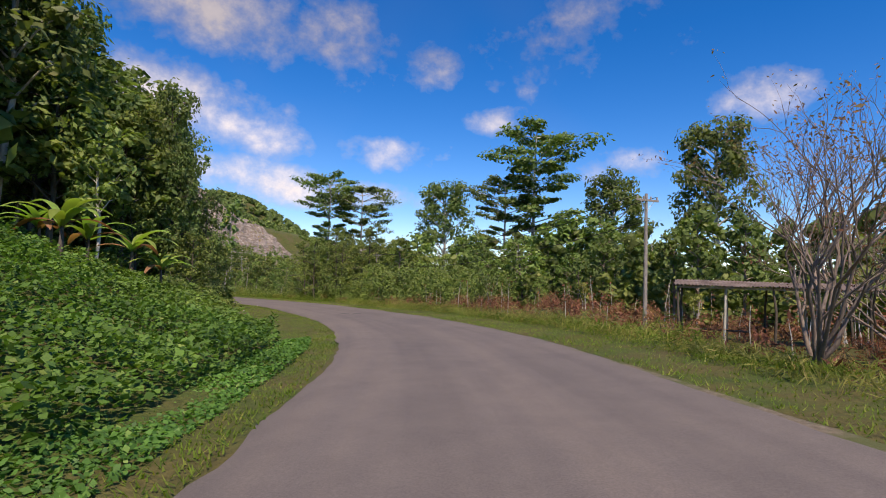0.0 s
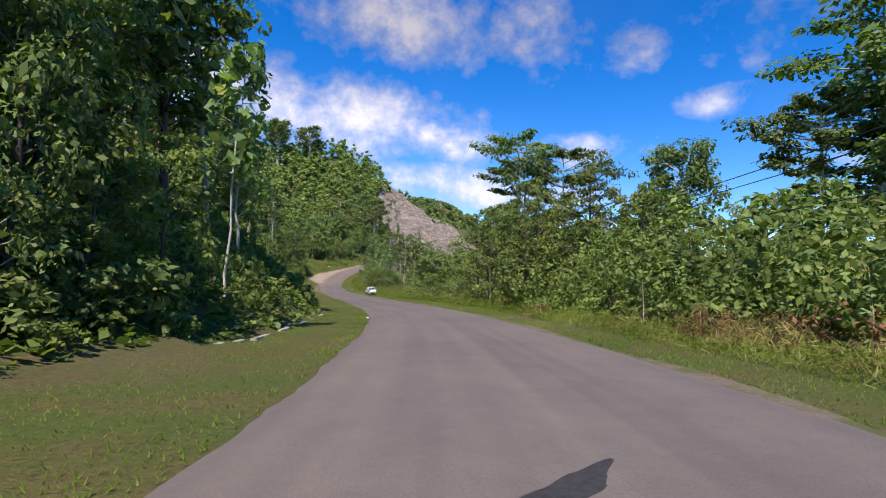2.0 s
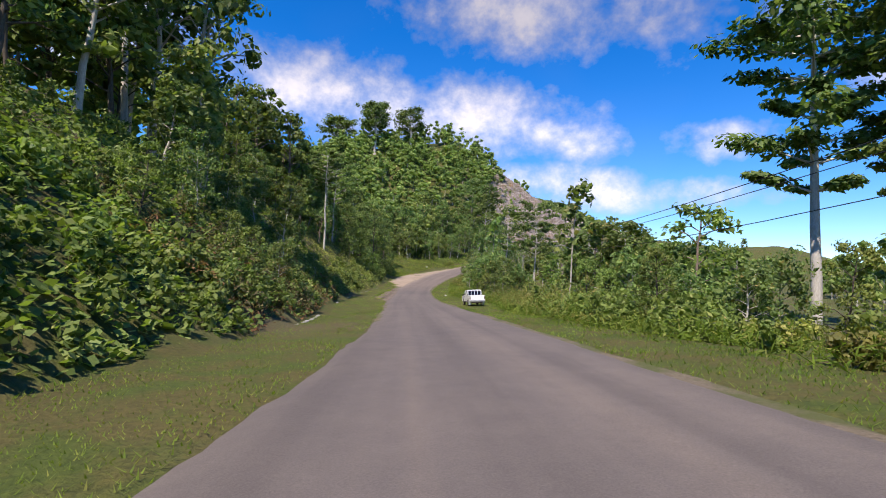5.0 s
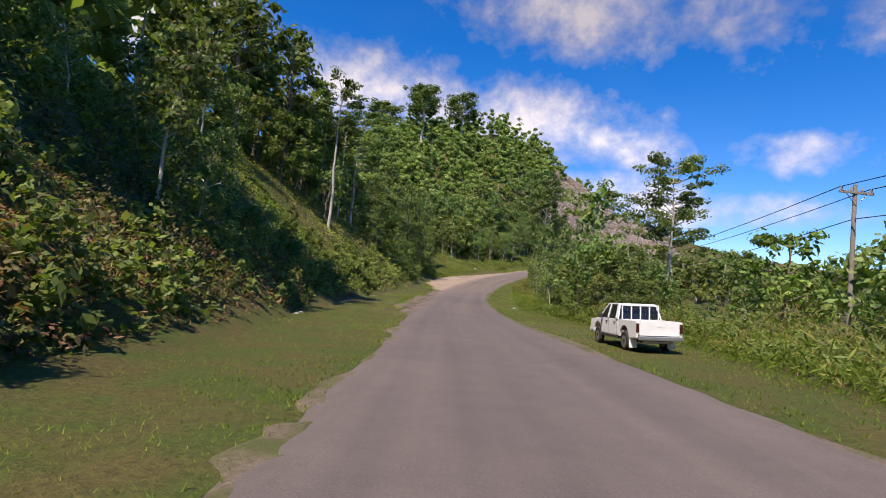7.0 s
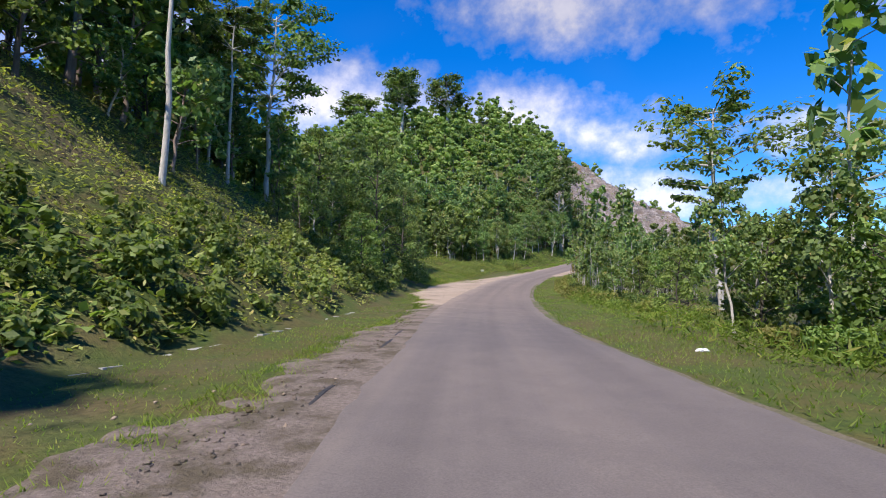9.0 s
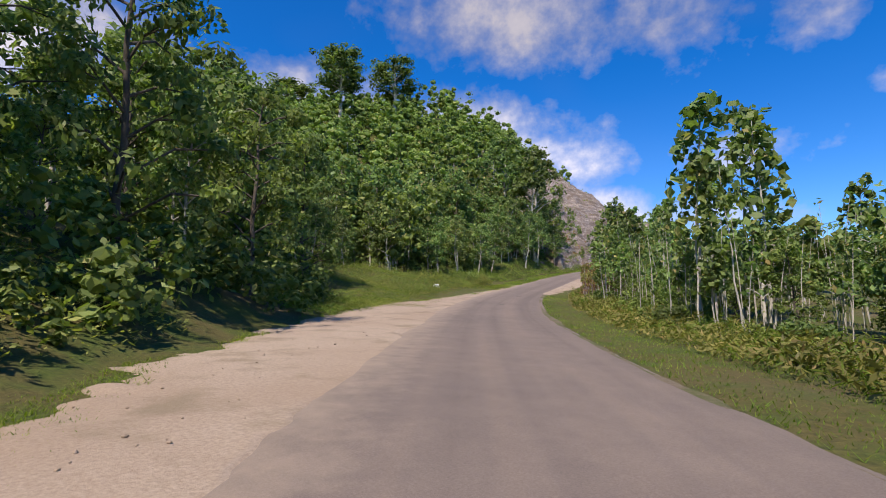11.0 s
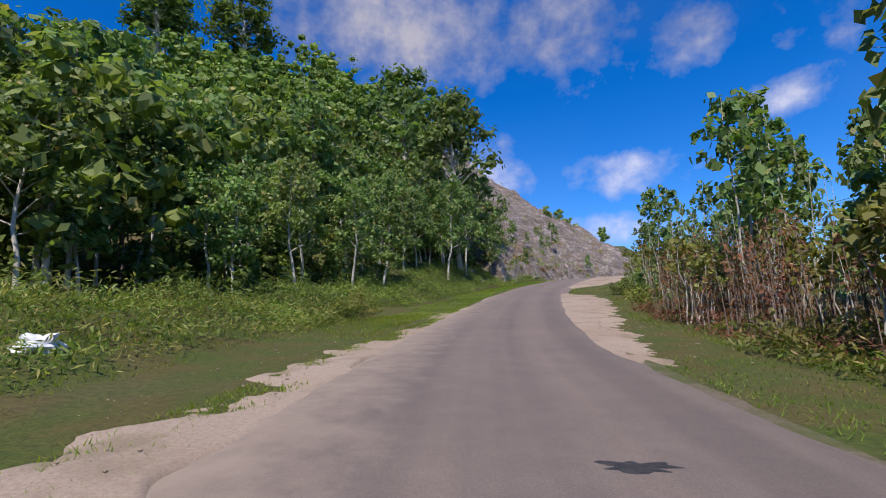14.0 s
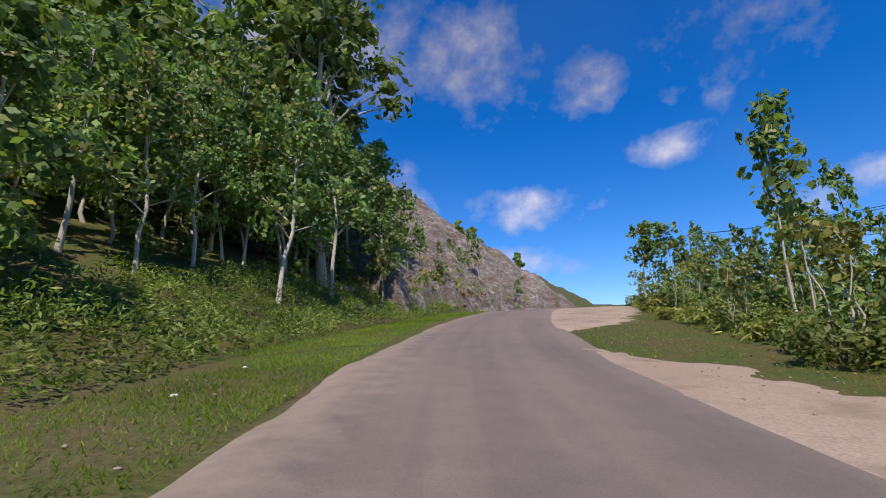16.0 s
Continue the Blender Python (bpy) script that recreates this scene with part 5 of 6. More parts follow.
undergrowth("fringe_grass", "tall green grass and weeds beside the verge", 12000, 10, 82, lambda s: fr(s) - .9, lambda s: fr(s) + 1.6, .55, .3, GRASS, 46, .09, -.2)
thicket("verge_thicket", "bright green thicket behind the grass verge", 230, 66, 150, lambda s: fr(s) + np.where((s > 86) & (s < 122), 3.5, 1), lambda s: fr(s) + 12, .9, 2.6, 150, .24, LEAF_FRESH, 74)
undergrowth("tall_grass", "tall green roadside grass and weeds", 34000, 76, 300, lambda s: fr(s) - 0.9, lambda s: fr(s) + 5, .7, .36, GRASS, 57, .12, .1)
undergrowth("yellow_weeds", "yellow-green weeds along the sapling stand", 12000, 232, 300, lambda s: fr(s) - 1.2, lambda s: fr(s) + 2.5, .7, .24, LEAF_YELLOW, 69, .3, .3)
undergrowth("fern_bed", "green ferns and weeds beside the verge", 22000, 138, 190, lambda s: fr(s) + 0.3, lambda s: fr(s) + 10, 1.3, .3, LEAF_FRESH, 65, .25, .3)
undergrowth("tall_dry_grass", "tall yellowing grass beside the verge", 14000, 138, 190, lambda s: fr(s) - 0.2, lambda s: fr(s) + 8, 1.5, .42, LEAF_YELLOW, 68, .07, -.3)
undergrowth("dry_understorey", "reddish brown dry weeds under saplings", 12000, 282, 320, lambda s: fr(s) - 0.1, lambda s: fr(s) + 8, .55, .22, LEAF_DRY, 58, .25, .3)
undergrowth("slope_weeds", "mixed dry and green weeds on the rise", 26000, 322, 420, lambda s: fr(s) + 0.3, lambda s: fr(s) + 20, .7, .36, LEAF_YELLOW, 59, .3)


def grass(name, label, n, s0, s1, o_lo, o_hi, tall, seed):
    rng = np.random.default_rng(seed)
    s = rng.uniform(s0, s1, n)
    a, b = o_lo(s), o_hi(s)
    o = a + (b - a)*rng.random(n)
    x, y = spot(s, o)
    keep = wobble(x, y, 1.1, seed)*0.6 + wobble(x, y, 5, seed + 1)*0.6 > rng.random(n)*0.75
    s, o, x, y = s[keep], o[keep], x[keep], y[keep]
    n = len(x)
    z = terrain(x, y)
    h = tall*(0.4 + rng.random(n))*(0.6 + 0.9*wobble(x, y, 2.2, seed + 2))
    a = rng.random(n)*6.283
    wd = 0.009 + 0.011*rng.random(n)
    base = np.stack([x, y, z - 0.02], 1)
    side = np.stack([np.cos(a)*wd, np.sin(a)*wd, 0*a], 1)
    out = h*(.5 + rng.random(n))
    tip = base + np.stack([-np.sin(a)*out, np.cos(a)*out, h*.7 + 0.02], 1)
    v = np.stack([base - side, base + side, tip], 1).reshape(-1, 3)
    mesh = mesh_from(name, v, np.arange(3*n).reshape(n, 3), GRASS, True)
    lean = np.repeat(np.stack([rng.normal(0, .25, n), rng.normal(0, .25, n), np.ones(n)], 1), 3, 0)
    mesh.normals_split_custom_set_from_vertices((lean/np.linalg.norm(lean, axis=1)[:, None]).tolist())
    ob = new(name, mesh)
    return tagged(ob, label, "grass", kind="stuff")


el, er = edge_left, edge_right
grass("verge_grass", "short trodden grass on the verge", 80000, 2, 236, lambda s: fl(s) - .4, lambda s: np.minimum(el(s) - 0.05, np.where((s > 182) & (s < 236), fl(s) + 3.9, 0)), .075, 61)
grass("verge_grass", "green roadside grass along the asphalt edge", 80000, 2, 298, lambda s: er(s) + 0.05, lambda s: fr(s) + .6, .1, 62)
grass("verge_grass", "grass tufts creeping over the shoulder", 42000, 184, 322, lambda s: layby(s) - .6, lambda s: layby(s) + .9, .12, 70)
grass("verge_grass", "thin grass behind the gravel", 26000, 296, 400, lambda s: np.where((s > 336) & (s < 349), er(s) + .1, fr(s) - .8), lambda s: fr(s) + 2.5, .16, 67)
grass("verge_grass", "grass and weeds between dirt and forest", 60000, 262, 316, lambda s: fl(s) - .5, lambda s: np.minimum(fl(s) + 18, el(s) - 1.2), .15, 63)
grass("verge_grass", "fresh grass below the forest edge", 80000, 312, 400, lambda s: fl(s) - .5, lambda s: el(s) - .15, .12, 64)


# ---- the parked pickup ----
PAINT = plain("white_paint", (0.78, 0.79, 0.78), 0.3, 0, 0.5, 0.12)
GLASS = plain("dark_glass", (0.012, 0.014, 0.017), 0.06, 0, 0.6, 0.02)
RUBBER = plain("rubber", (0.03, 0.03, 0.03), 0.85, 0, 0.3, 0.5)
STEEL = plain("dull_steel", (0.42, 0.42, 0.42), 0.45, 0.8, 0.5, 0.3)
BLACK = plain("black_plastic", (0.03, 0.03, 0.032), 0.6, 0, 0.4, 0.3)
RED = plain("red_lamp", (0.05, 0.009, 0.008), 0.2, 0, 0.6, 0.05)
AMBER = plain("amber_lamp", (0.09, 0.03, 0.01), 0.2, 0, 0.6, 0.05)


def block(x0, x1, y0, y1, z0, z1, bevel=0.02, taper=None):
    """A bevelled box; taper narrows its top by (x, y)."""
    bm = bmesh.new()
    bmesh.ops.create_cube(bm, size=1)
    for q in bm.verts:
        top = q.co.z > 0
        q.co = ((x0 + x1)/2 + q.co.x*(x1 - x0), (y0 + y1)/2 + q.co.y*(y1 - y0), z1 if top else z0)
        if top and taper:
            q.co.x += -math.copysign(taper[0], q.co.x - (x0 + x1)/2)
            q.co.y += -math.copysign(taper[1], q.co.y - (y0 + y1)/2)
    if bevel:
        bmesh.ops.bevel(bm, geom=bm.edges[:], offset=bevel, segments=2, affect="EDGES", profile=0.6)
    return bm


def profile(points, half, bevel=0.03):
    """A side outline (y, z) drawn out to both sides."""
    bm = bmesh.new()
    a = [bm.verts.new((-half, y, z)) for y, z in points]
    b = [bm.verts.new((half, y, z)) for y, z in points]
    n = len(points)
    ends = [bm.faces.new(a), bm.faces.new(b[::-1])]
    for i in range(n):
        bm.faces.new((a[i], b[i], b[(i + 1) % n], a[(i + 1) % n]))
    bmesh.ops.recalc_face_normals(bm, faces=bm.faces[:])
    if bevel:
        rim = [e for f in ends for e in f.edges]
        bmesh.ops.bevel(bm, geom=rim, offset=bevel, segments=3, affect="EDGES", profile=0.6)
    return bm


def disc(radius, inner, width, sides=28):
    """A wheel-like ring about the x axis, rounded at its shoulders."""
    bm = bmesh.new()
    outline = [(inner, -width/2), (radius - .03, -width/2), (radius, -width/2 + .035), (radius, width/2 - .035), (radius - .03, width/2), (inner, width/2)]
    rings = []
    for k in range(sides):
        a = 2*math.pi*k/sides
        rings.append([bm.verts.new((x, r*math.cos(a), r*math.sin(a))) for r, x in outline])
    for k in range(sides):
        p, q = rings[k], rings[(k + 1) % sides]
        for i in range(len(outline)):
            j = (i + 1) % len(outline)
            bm.faces.new((p[i], p[j], q[j], q[i]))
    bmesh.ops.recalc_face_normals(bm, faces=bm.faces[:])
    return bm


def panel(corners, thick=0.02):
    """A flat pane through four corners, with thickness along its normal."""
    bm = bmesh.new()
    f = bm.faces.new([bm.verts.new(c) for c in corners])
    f.normal_update()
    out = bmesh.ops.extrude_face_region(bm, geom=[f])
    n = f.normal.copy()
    bmesh.ops.translate(bm, vec=n*thick, verts=[g for g in out["geom"] if isinstance(g, bmesh.types.BMVert)])
    bmesh.ops.recalc_face_normals(bm, faces=bm.faces[:])
    return bm


def arch(y, z, r, n=9):
    return [(y + r*math.cos(math.pi*k/(n - 1)), z + r*math.sin(math.pi*k/(n - 1))) for k in range(n)]


def pickup():
    """A double-cab pickup; y ahead, wheels on z = 0."""
    car = thing("pickup_truck", "old white double-cab pickup parked on the grass verge", "truck", "")
    W, FA, RA, R = 0.83, 1.42, -1.42, 0.34
    sill = 0.46
    low = [(2.28, 0.5), (2.3, 0.72), (2.24, 0.98), (1.1, 1.08), (0.98, 1.1), (-0.86, 1.1), (-0.86, sill)]
    low += [(FA - 0.43, sill)] + [(y, z) for y, z in reversed(arch(FA, sill, 0.43))][1:-1] + [(FA + 0.43, sill)]
    part("body", bm_mesh("body", profile(low, W, 0.05), PAINT), car)
    # load bed: floor, two sides with wheel arches, front wall, tailgate
    part("bed_floor", bm_mesh("bed_floor", block(-W + .06, W - .06, -2.48, -.87, .62, .68, .01), PAINT), car)
    for side in (-1, 1):
        out = [(-.87, sill), (-.87, 1.1), (-2.5, 1.1), (-2.5, sill + .06), (RA - .45, sill)] + [(y, z) for y, z in reversed(arch(RA, sill, 0.43))][1:-1] + [(RA + .43, sill)]
        bm = profile(out, 0.04, 0.015)
        bmesh.ops.translate(bm, vec=(side*(W - .04), 0, 0), verts=bm.verts[:])
        part("bed_side", bm_mesh("bed_side", bm, PAINT), car)
    for side in (-1, 1):
        part("wheel_well", bm_mesh("wheel_well", block(side*.62 - .13, side*.62 + .13, RA - .45, RA + .45, .5, .92, .03), BLACK), car)
    tail = part("tailgate", bm_mesh("tailgate", block(-.715, .715, -2.53, -2.47, .6, 1.1, .012), PAINT), car)
    part("latch", bm_mesh("latch", block(-.08, .08, -2.545, -2.531, .92, .96, .004), PAINT), tail)
    for side in (-1, 1):
        lamp = part("tail_lamp", bm_mesh("tail_lamp", block(side*.775 - .05, side*.775 + .05, -2.54, -2.46, .7, 1.02, .012), RED), car, "red tail lamp")
        part("indicator", bm_mesh("indicator", block(side*.775 - .04, side*.775 + .04, -2.55, -2.541, .92, 1.0, .004), AMBER), lamp)
        part("headlight", bm_mesh("headlight", block(side*.62 - .15, side*.62 + .15, 2.25, 2.32, .72, .9, .015), GLASS), car)
        part("mud_flap", bm_mesh("mud_flap", block(side*.7 - .14, side*.7 + .14, RA - .52, RA - .5, .12, .5, .004), PAINT), car, "pale mud flap")
        part("side_mirror", bm_mesh("side_mirror", block(side*(W + .11) - .09, side*(W + .11) + .09, .72, .8, 1.1, 1.24, .025), BLACK), car)
    part("rear_bumper", bm_mesh("rear_bumper", block(-.8, .8, -2.68, -2.54, .44, .58, .03), STEEL), car, "dull chrome rear bumper")
    part("front_bumper", bm_mesh("front_bumper", block(-.82, .82, 2.28, 2.42, .42, .62, .04), PAINT), car)
    part("side_step", bm_mesh("side_step", block(-.84, .84, -.8, .92, .36, .46, .02), BLACK), car)
    part("chassis", bm_mesh("chassis", block(-.55, .55, -2.4, 2.2, .32, .5, .02), BLACK), car)
    # cab: roof, pillars, panes
    z0, z1 = 1.1, 1.64
    inset = 0.15
    base_f, base_r, top_f, top_r = 1.04, -.84, .38, -.7
    part("roof", bm_mesh("roof", block(-W + inset - .02, W - inset + .02, top_r - .03, top_f + .05, z1 - .03, z1 + .05, .03), PAINT), car)

    def at(y, z, side):
        u = (z - z0)/(z1 - z0)
        return Vector((side*(W - .02 - u*(inset - .02)), y, z))
    for side in (-1, 1):
        posts = ((base_f, top_f), (.16, .12), (-.7, -.62), (base_r, top_r))
        for yb, yt in posts:
            wide = .045
            c = [at(yb - wide, z0, side), at(yb + wide, z0, side), at(yt + wide, z1, side), at(yt - wide, z1, side)]
            part("pillar", bm_mesh("pillar", panel(c if side < 0 else c[::-1], .05), PAINT), car)
        for (b0, t0), (b1, t1) in zip(posts[:2], posts[1:3]):
            c = [at(b1 + .04, z0, side), at(b0 - .04, z0, side), at(t0 - .04, z1, side), at(t1 + .04, z1, side)]
            part("side_window", bm_mesh("side_window", panel(c if side < 0 else c[::-1], .02), GLASS), car)
        for y in (.34, -.52):
            part("door_handle", bm_mesh("door_handle", block(side*(W + .012) - .02, side*(W + .012) + .02, y - .07, y + .07, .94, .98, .008), BLACK), car)
        for y in (.98, .16, -.72):
            part("door_seam", bm_mesh("door_seam", block(side*(W + .0015) - .003, side*(W + .0015) + .003, y - .006, y + .006, .5, 1.08, 0), BLACK), car)
    rear = [at(base_r, z0, -1), at(base_r, z0, 1), at(top_r, z1, 1), at(top_r, z1, -1)]
    part("rear_window", bm_mesh("rear_window", panel(rear[::-1], .02), GLASS), car)
    front = [at(base_f, z0, 1), at(base_f, z0, -1), at(top_f, z1, -1), at(top_f, z1, 1)]
    part("windscreen", bm_mesh("windscreen", panel(front[::-1], .02), GLASS), car)
    rack = part("headache_rack", bm_mesh("headache_rack", block(-.72, .72, -.97, -.92, 1.6, 1.65, .012), PAINT), car, "white bar rack behind the cab")
    for k in range(5):
        x = -.7 + .35*k
        part("bar", bm_mesh("bar", block(x - .02, x + .02, -.965, -.925, 1.08, 1.61, .006), PAINT), rack)
    for x in (-W + .1, W - .1):
        for y in (FA, RA):
            side = math.copysign(1, x)
            wheel = part("wheel", bm_mesh("wheel", disc(R - .1, .05, .17), STEEL, False), car)
            wheel.location = (x, y, R)
            part("tyre", bm_mesh("tyre", disc(R, R - .125, .2), RUBBER, True), wheel)
            part("hub", bm_mesh("hub", block(side*.09 - .03, side*.09 + .03, -.06, .06, -.06, .06, .02), BLACK), wheel)
    return car


def place_pickup():
    car = pickup()
    s = 165.8
    x, y = map(float, spot(s, 7.7))
    t = spot(s + 2, 7.7)
    turn = math.degrees(math.atan2(float(t[1]) - y, float(t[0]) - x)) - 90 + 2
    ahead, side = Vector((-math.sin(radians(turn)), math.cos(radians(turn)), 0)), Vector((math.cos(radians(turn)), math.sin(radians(turn)), 0))

    def g(a, b):
        p = Vector((x, y, 0)) + ahead*a + side*b
        return tz(p.x, p.y)
    pitch = math.degrees(math.atan2((g(1.42, 0) - g(-1.42, 0)), 2.84))
    lean = -math.degrees(math.atan2((g(0, .75) - g(0, -.75)), 1.5))
    car.matrix_basis = pose(x, y, (g(1.42, 0) + g(-1.42, 0))/2 + .015, pitch, lean, turn)


place_pickup()


# ---- poles and wires ----
WOOD_GREY = bark("grey_wood", (0.16, 0.14, 0.12), (0.36, 0.33, 0.3))
WIRE = plain("wire", (0.02, 0.02, 0.022), 0.6, 0, 0.3, 0.0)
POLES = []


def utility_pole(x, y, height, turn, arm=True):
    root = thing("utility_pole", "weathered grey utility pole with a crossarm", "pole", "utility poles")
    v, f = tube([(0, 0, -.6), (0, 0, height*.5), (0, 0, height)], [.13, .11, .085], 10)
    part("post", mesh_from("post", v, f, WOOD_GREY, True), root)
    if arm:
        cross = part("crossarm", bm_mesh("crossarm", block(-.8, .8, -.13, -.05, height - .45, height - .33, .01), WOOD_GREY), root)
        for k in (-.7, -.25, .25, .7):
            part("insulator", bm_mesh("insulator", block(k - .04, k + .04, -.13, -.05, height - .32, height - .16, .02), CONCRETE), cross)
        part("brace", mesh_from("brace", *tube([(-.5, -.09, height - .42), (0, -.1, height - 1.0), (.5, -.09, height - .42)], [.02, .02, .02], 5), STEEL), root)
    z = tz(x, y)
    root.matrix_basis = pose(x, y, z, 0, 0, turn)
    POLES.append((Vector((x, y, z)), height, turn))


def wire(a, b, sag):
    pts = [a.lerp(b, u) - Vector((0, 0, sag*4*u*(1 - u))) for u in np.linspace(0, 1, 15)]
    ob = new("overhead_wire", mesh_from("overhead_wire", *tube([tuple(p) for p in pts], [.022]*15, 5), WIRE, True))
    tagged(ob, "thin black overhead wire slung between poles", "wire", "overhead wires")


for x, y, h, turn in ((11.6, 29.6, 8.0, 20), (-12.0, 92.0, 8.5, 35), (-61.0, 158.5, 8.2, 40), (-98.0, 226.0, 8.5, 35), (-113.0, 284.0, 8.5, 20), (-125.6, 346.0, 8.0, 0), (-112.0, 392.0, 8.0, -20)):
    utility_pole(x, y, h, turn)
for (p, h, a), (q, k, b) in zip(POLES[:-1], POLES[1:]):
    for off in (-.7, .7):
        s1, s2 = Vector((math.cos(radians(a)), math.sin(radians(a)), 0))*off, Vector((math.cos(radians(b)), math.sin(radians(b)), 0))*off
        wire(p + s1 + Vector((0, 0, h - .16)), q + s2 + Vector((0, 0, k - .16)), 1.2)
    wire(p + Vector((0, 0, h - 1.6)), q + Vector((0, 0, k - 1.6)), 1.6)
utility_pole(*map(float, spot(389, -4.6)), 7.0, 10, False)
utility_pole(-122.5, 349.0, 8.0, 5, False)


# ---- the shelter, the bare tree and the banana plants ----
def corrugated(n):
    pos = n.add("ShaderNodeTexCoord").outputs["Object"]
    a, b = n.noise(pos, 1.5, 5, 0.6), n.noise(pos, 14, 4)
    c = n.ramp(a, ((0.35, (0.09, 0.06, 0.045)), (0.6, (0.2, 0.15, 0.12)), (0.8, (0.3, 0.27, 0.25))))
    finish(n, c, 0.8, 0.2, bump=b, bump_depth=0.01)


RUST = material("rusty_sheet", corrugated)


def shelter(cx, cy, turn):
    root = thing("shelter", "open roadside stall with a rusty roof on thin posts", "shelter", "")
    xs, ys = np.linspace(-3.7, 3.7, 120), np.linspace(-1.5, 1.5, 5)
    gx, gy = np.meshgrid(xs, ys, indexing="ij")
    top = np.stack([gx, gy, 2.6 + .09*gy + .03*np.sin(gx*42) + .05*(wobble(gx, gy, 1.4, 3) - .5)], 2).reshape(-1, 3)
    f = grid_faces(120, 5)[:, ::-1]
    n = len(top)
    v = np.concatenate([top, top - (0, 0, .03)])
    part("roof", mesh_from("roof", v, np.concatenate([f, f[:, ::-1] + n]), RUST), root, "rusty corrugated metal roof")
    rng = np.random.default_rng(8)
    for k in range(5):
        for j, y in enumerate((-1.25, 1.25)):
            x = -3.3 + 1.65*k + rng.normal(0, .1)
            part("post", mesh_from("post", *tube([(x, y, -.5), (x + rng.normal(0, .05), y, 1.4), (x + rng.normal(0, .06), y, 2.55 + .09*y)], [.06, .055, .045], 7), BARK_PALE if k % 2 else BARK_DARK, True), root)
    for y in (-1.25, 1.25):
        part("beam", bm_mesh("beam", block(-3.6, 3.6, y - .04, y + .04, 2.45 + .09*y, 2.54 + .09*y, .01), BARK_PALE), root)
    part("bench", bm_mesh("bench", block(-2.8, -.6, .3, .8, .42, .48, .01), BARK_DARK), root)
    for x in (-2.6, -.8):
        part("bench_leg", bm_mesh("bench_leg", block(x - .04, x + .04, .5, .6, -.3, .43, .01), BARK_DARK), root)
    root.matrix_basis = pose(cx, cy, tz(cx, cy), 0, 0, turn)


shelter(14.2, 22.6, -25)


def bare_tree(x, y, height, seed):
    rng = np.random.default_rng(seed)
    root = thing("bare_tree", "leafless grey-brown tree with many upswept branches", "tree", "")
    twigs, tips = [], []

    def grow(p, d, length, r, depth):
        pts, q, e = [p], p, d
        for _ in range(4):
            e = e + rng.normal(0, .13, 3) + np.array((0, 0, .05))
            e /= np.linalg.norm(e)
            q = q + e*length/4
            pts.append(q)
        twigs.append(tube(pts, r*np.linspace(1, .45, 5), 6 if depth < 2 else 4))
        if depth >= 5:
            tips.append(q)
            return
        for _ in range((9, 3, 3, 3, 2)[depth]):
            a = rng.random()*6.283
            spread = .5 if depth else .62
            n = e + spread*np.array((math.cos(a), math.sin(a), rng.normal(0, .2)))
            grow(pts[int(rng.integers(2, 5))] if depth else pts[-1 - int(rng.integers(0, 3))], n/np.linalg.norm(n), length*(.62 + .2*rng.random()) if depth else height*.4, r*.52, depth + 1)
    grow(np.array((0, 0, -.3)), np.array((0, 0, 1.0)), height*.1, .13, 0)
    part("trunk", mesh_from("trunk", *merge(twigs), TWIG, True), root)
    pts = np.concatenate([clump_points(rng, q, .3, 4, 1, .2) for q in tips])
    part("dry_leaves", mesh_from("dry_leaves", *leaves(pts, rng, .1, .4, .2), LEAF_DRY), root)
    root.matrix_basis = pose(x, y, tz(x, y), 0, 0, 0)


bare_tree(9.3, 12.9, 6.8, 4)
bare_tree(14.5, 15.5, 6.0, 9)


BANANA_LEAF = leaf_material("banana_leaf", (0.13, 0.21, 0.04), (0.2, 0.29, 0.06), (0.3, 0.3, 0.1), 0.1, 0.4)


def banana(seed, height):
    rng = np.random.default_rng(seed)
    root = thing("banana_plant", "banana plant with long arching yellow-green leaves", "plant", "banana plants")
    part("stem", mesh_from("stem", *tube([(0, 0, -.4), (.05, 0, height*.25), (0, .05, height*.5)], [.16, .13, .08], 9), BARK_DARK, True), root)
    for k in range(10):
        a, L = k*2.4 + rng.random(), height*(.58 + .2*rng.random())
        lift = 1.4 - .085*k
        pts, p, ang = [], np.array((0, 0, height*.48)), lift
        for q in range(9):
            pts.append(p)
            p = p + L/8*np.array((math.cos(a)*math.cos(ang), math.sin(a)*math.cos(ang), math.sin(ang)))
            ang -= .19 + .07*rng.random()
        pts = np.array(pts)
        side = np.array((-math.sin(a), math.cos(a), 0))
        w_ = .27*np.sin(np.linspace(.25, math.pi, 9))**.7*(.8 + .4*rng.random())
        v = np.stack([pts + side*w_[:, None] - (0, 0, .05), pts, pts - side*w_[:, None] - (0, 0, .05)], 1).reshape(-1, 3)
        part("leaf", mesh_from("leaf", v, grid_faces(9, 3), BANANA_LEAF if k < 8 else LEAF_DRY, True), root)
    return Kind(root)


BANANA = banana(3, 4.8)
for x, y, q in ((-21.0, 34.6, 1.0), (-21.6, 28.9, 1.05), (-22.2, 32.0, .9), (-19.8, 36.2, .75), (-23.4, 29.6, .8)):
    BANANA.plant(x, y, q, x*50, .02)


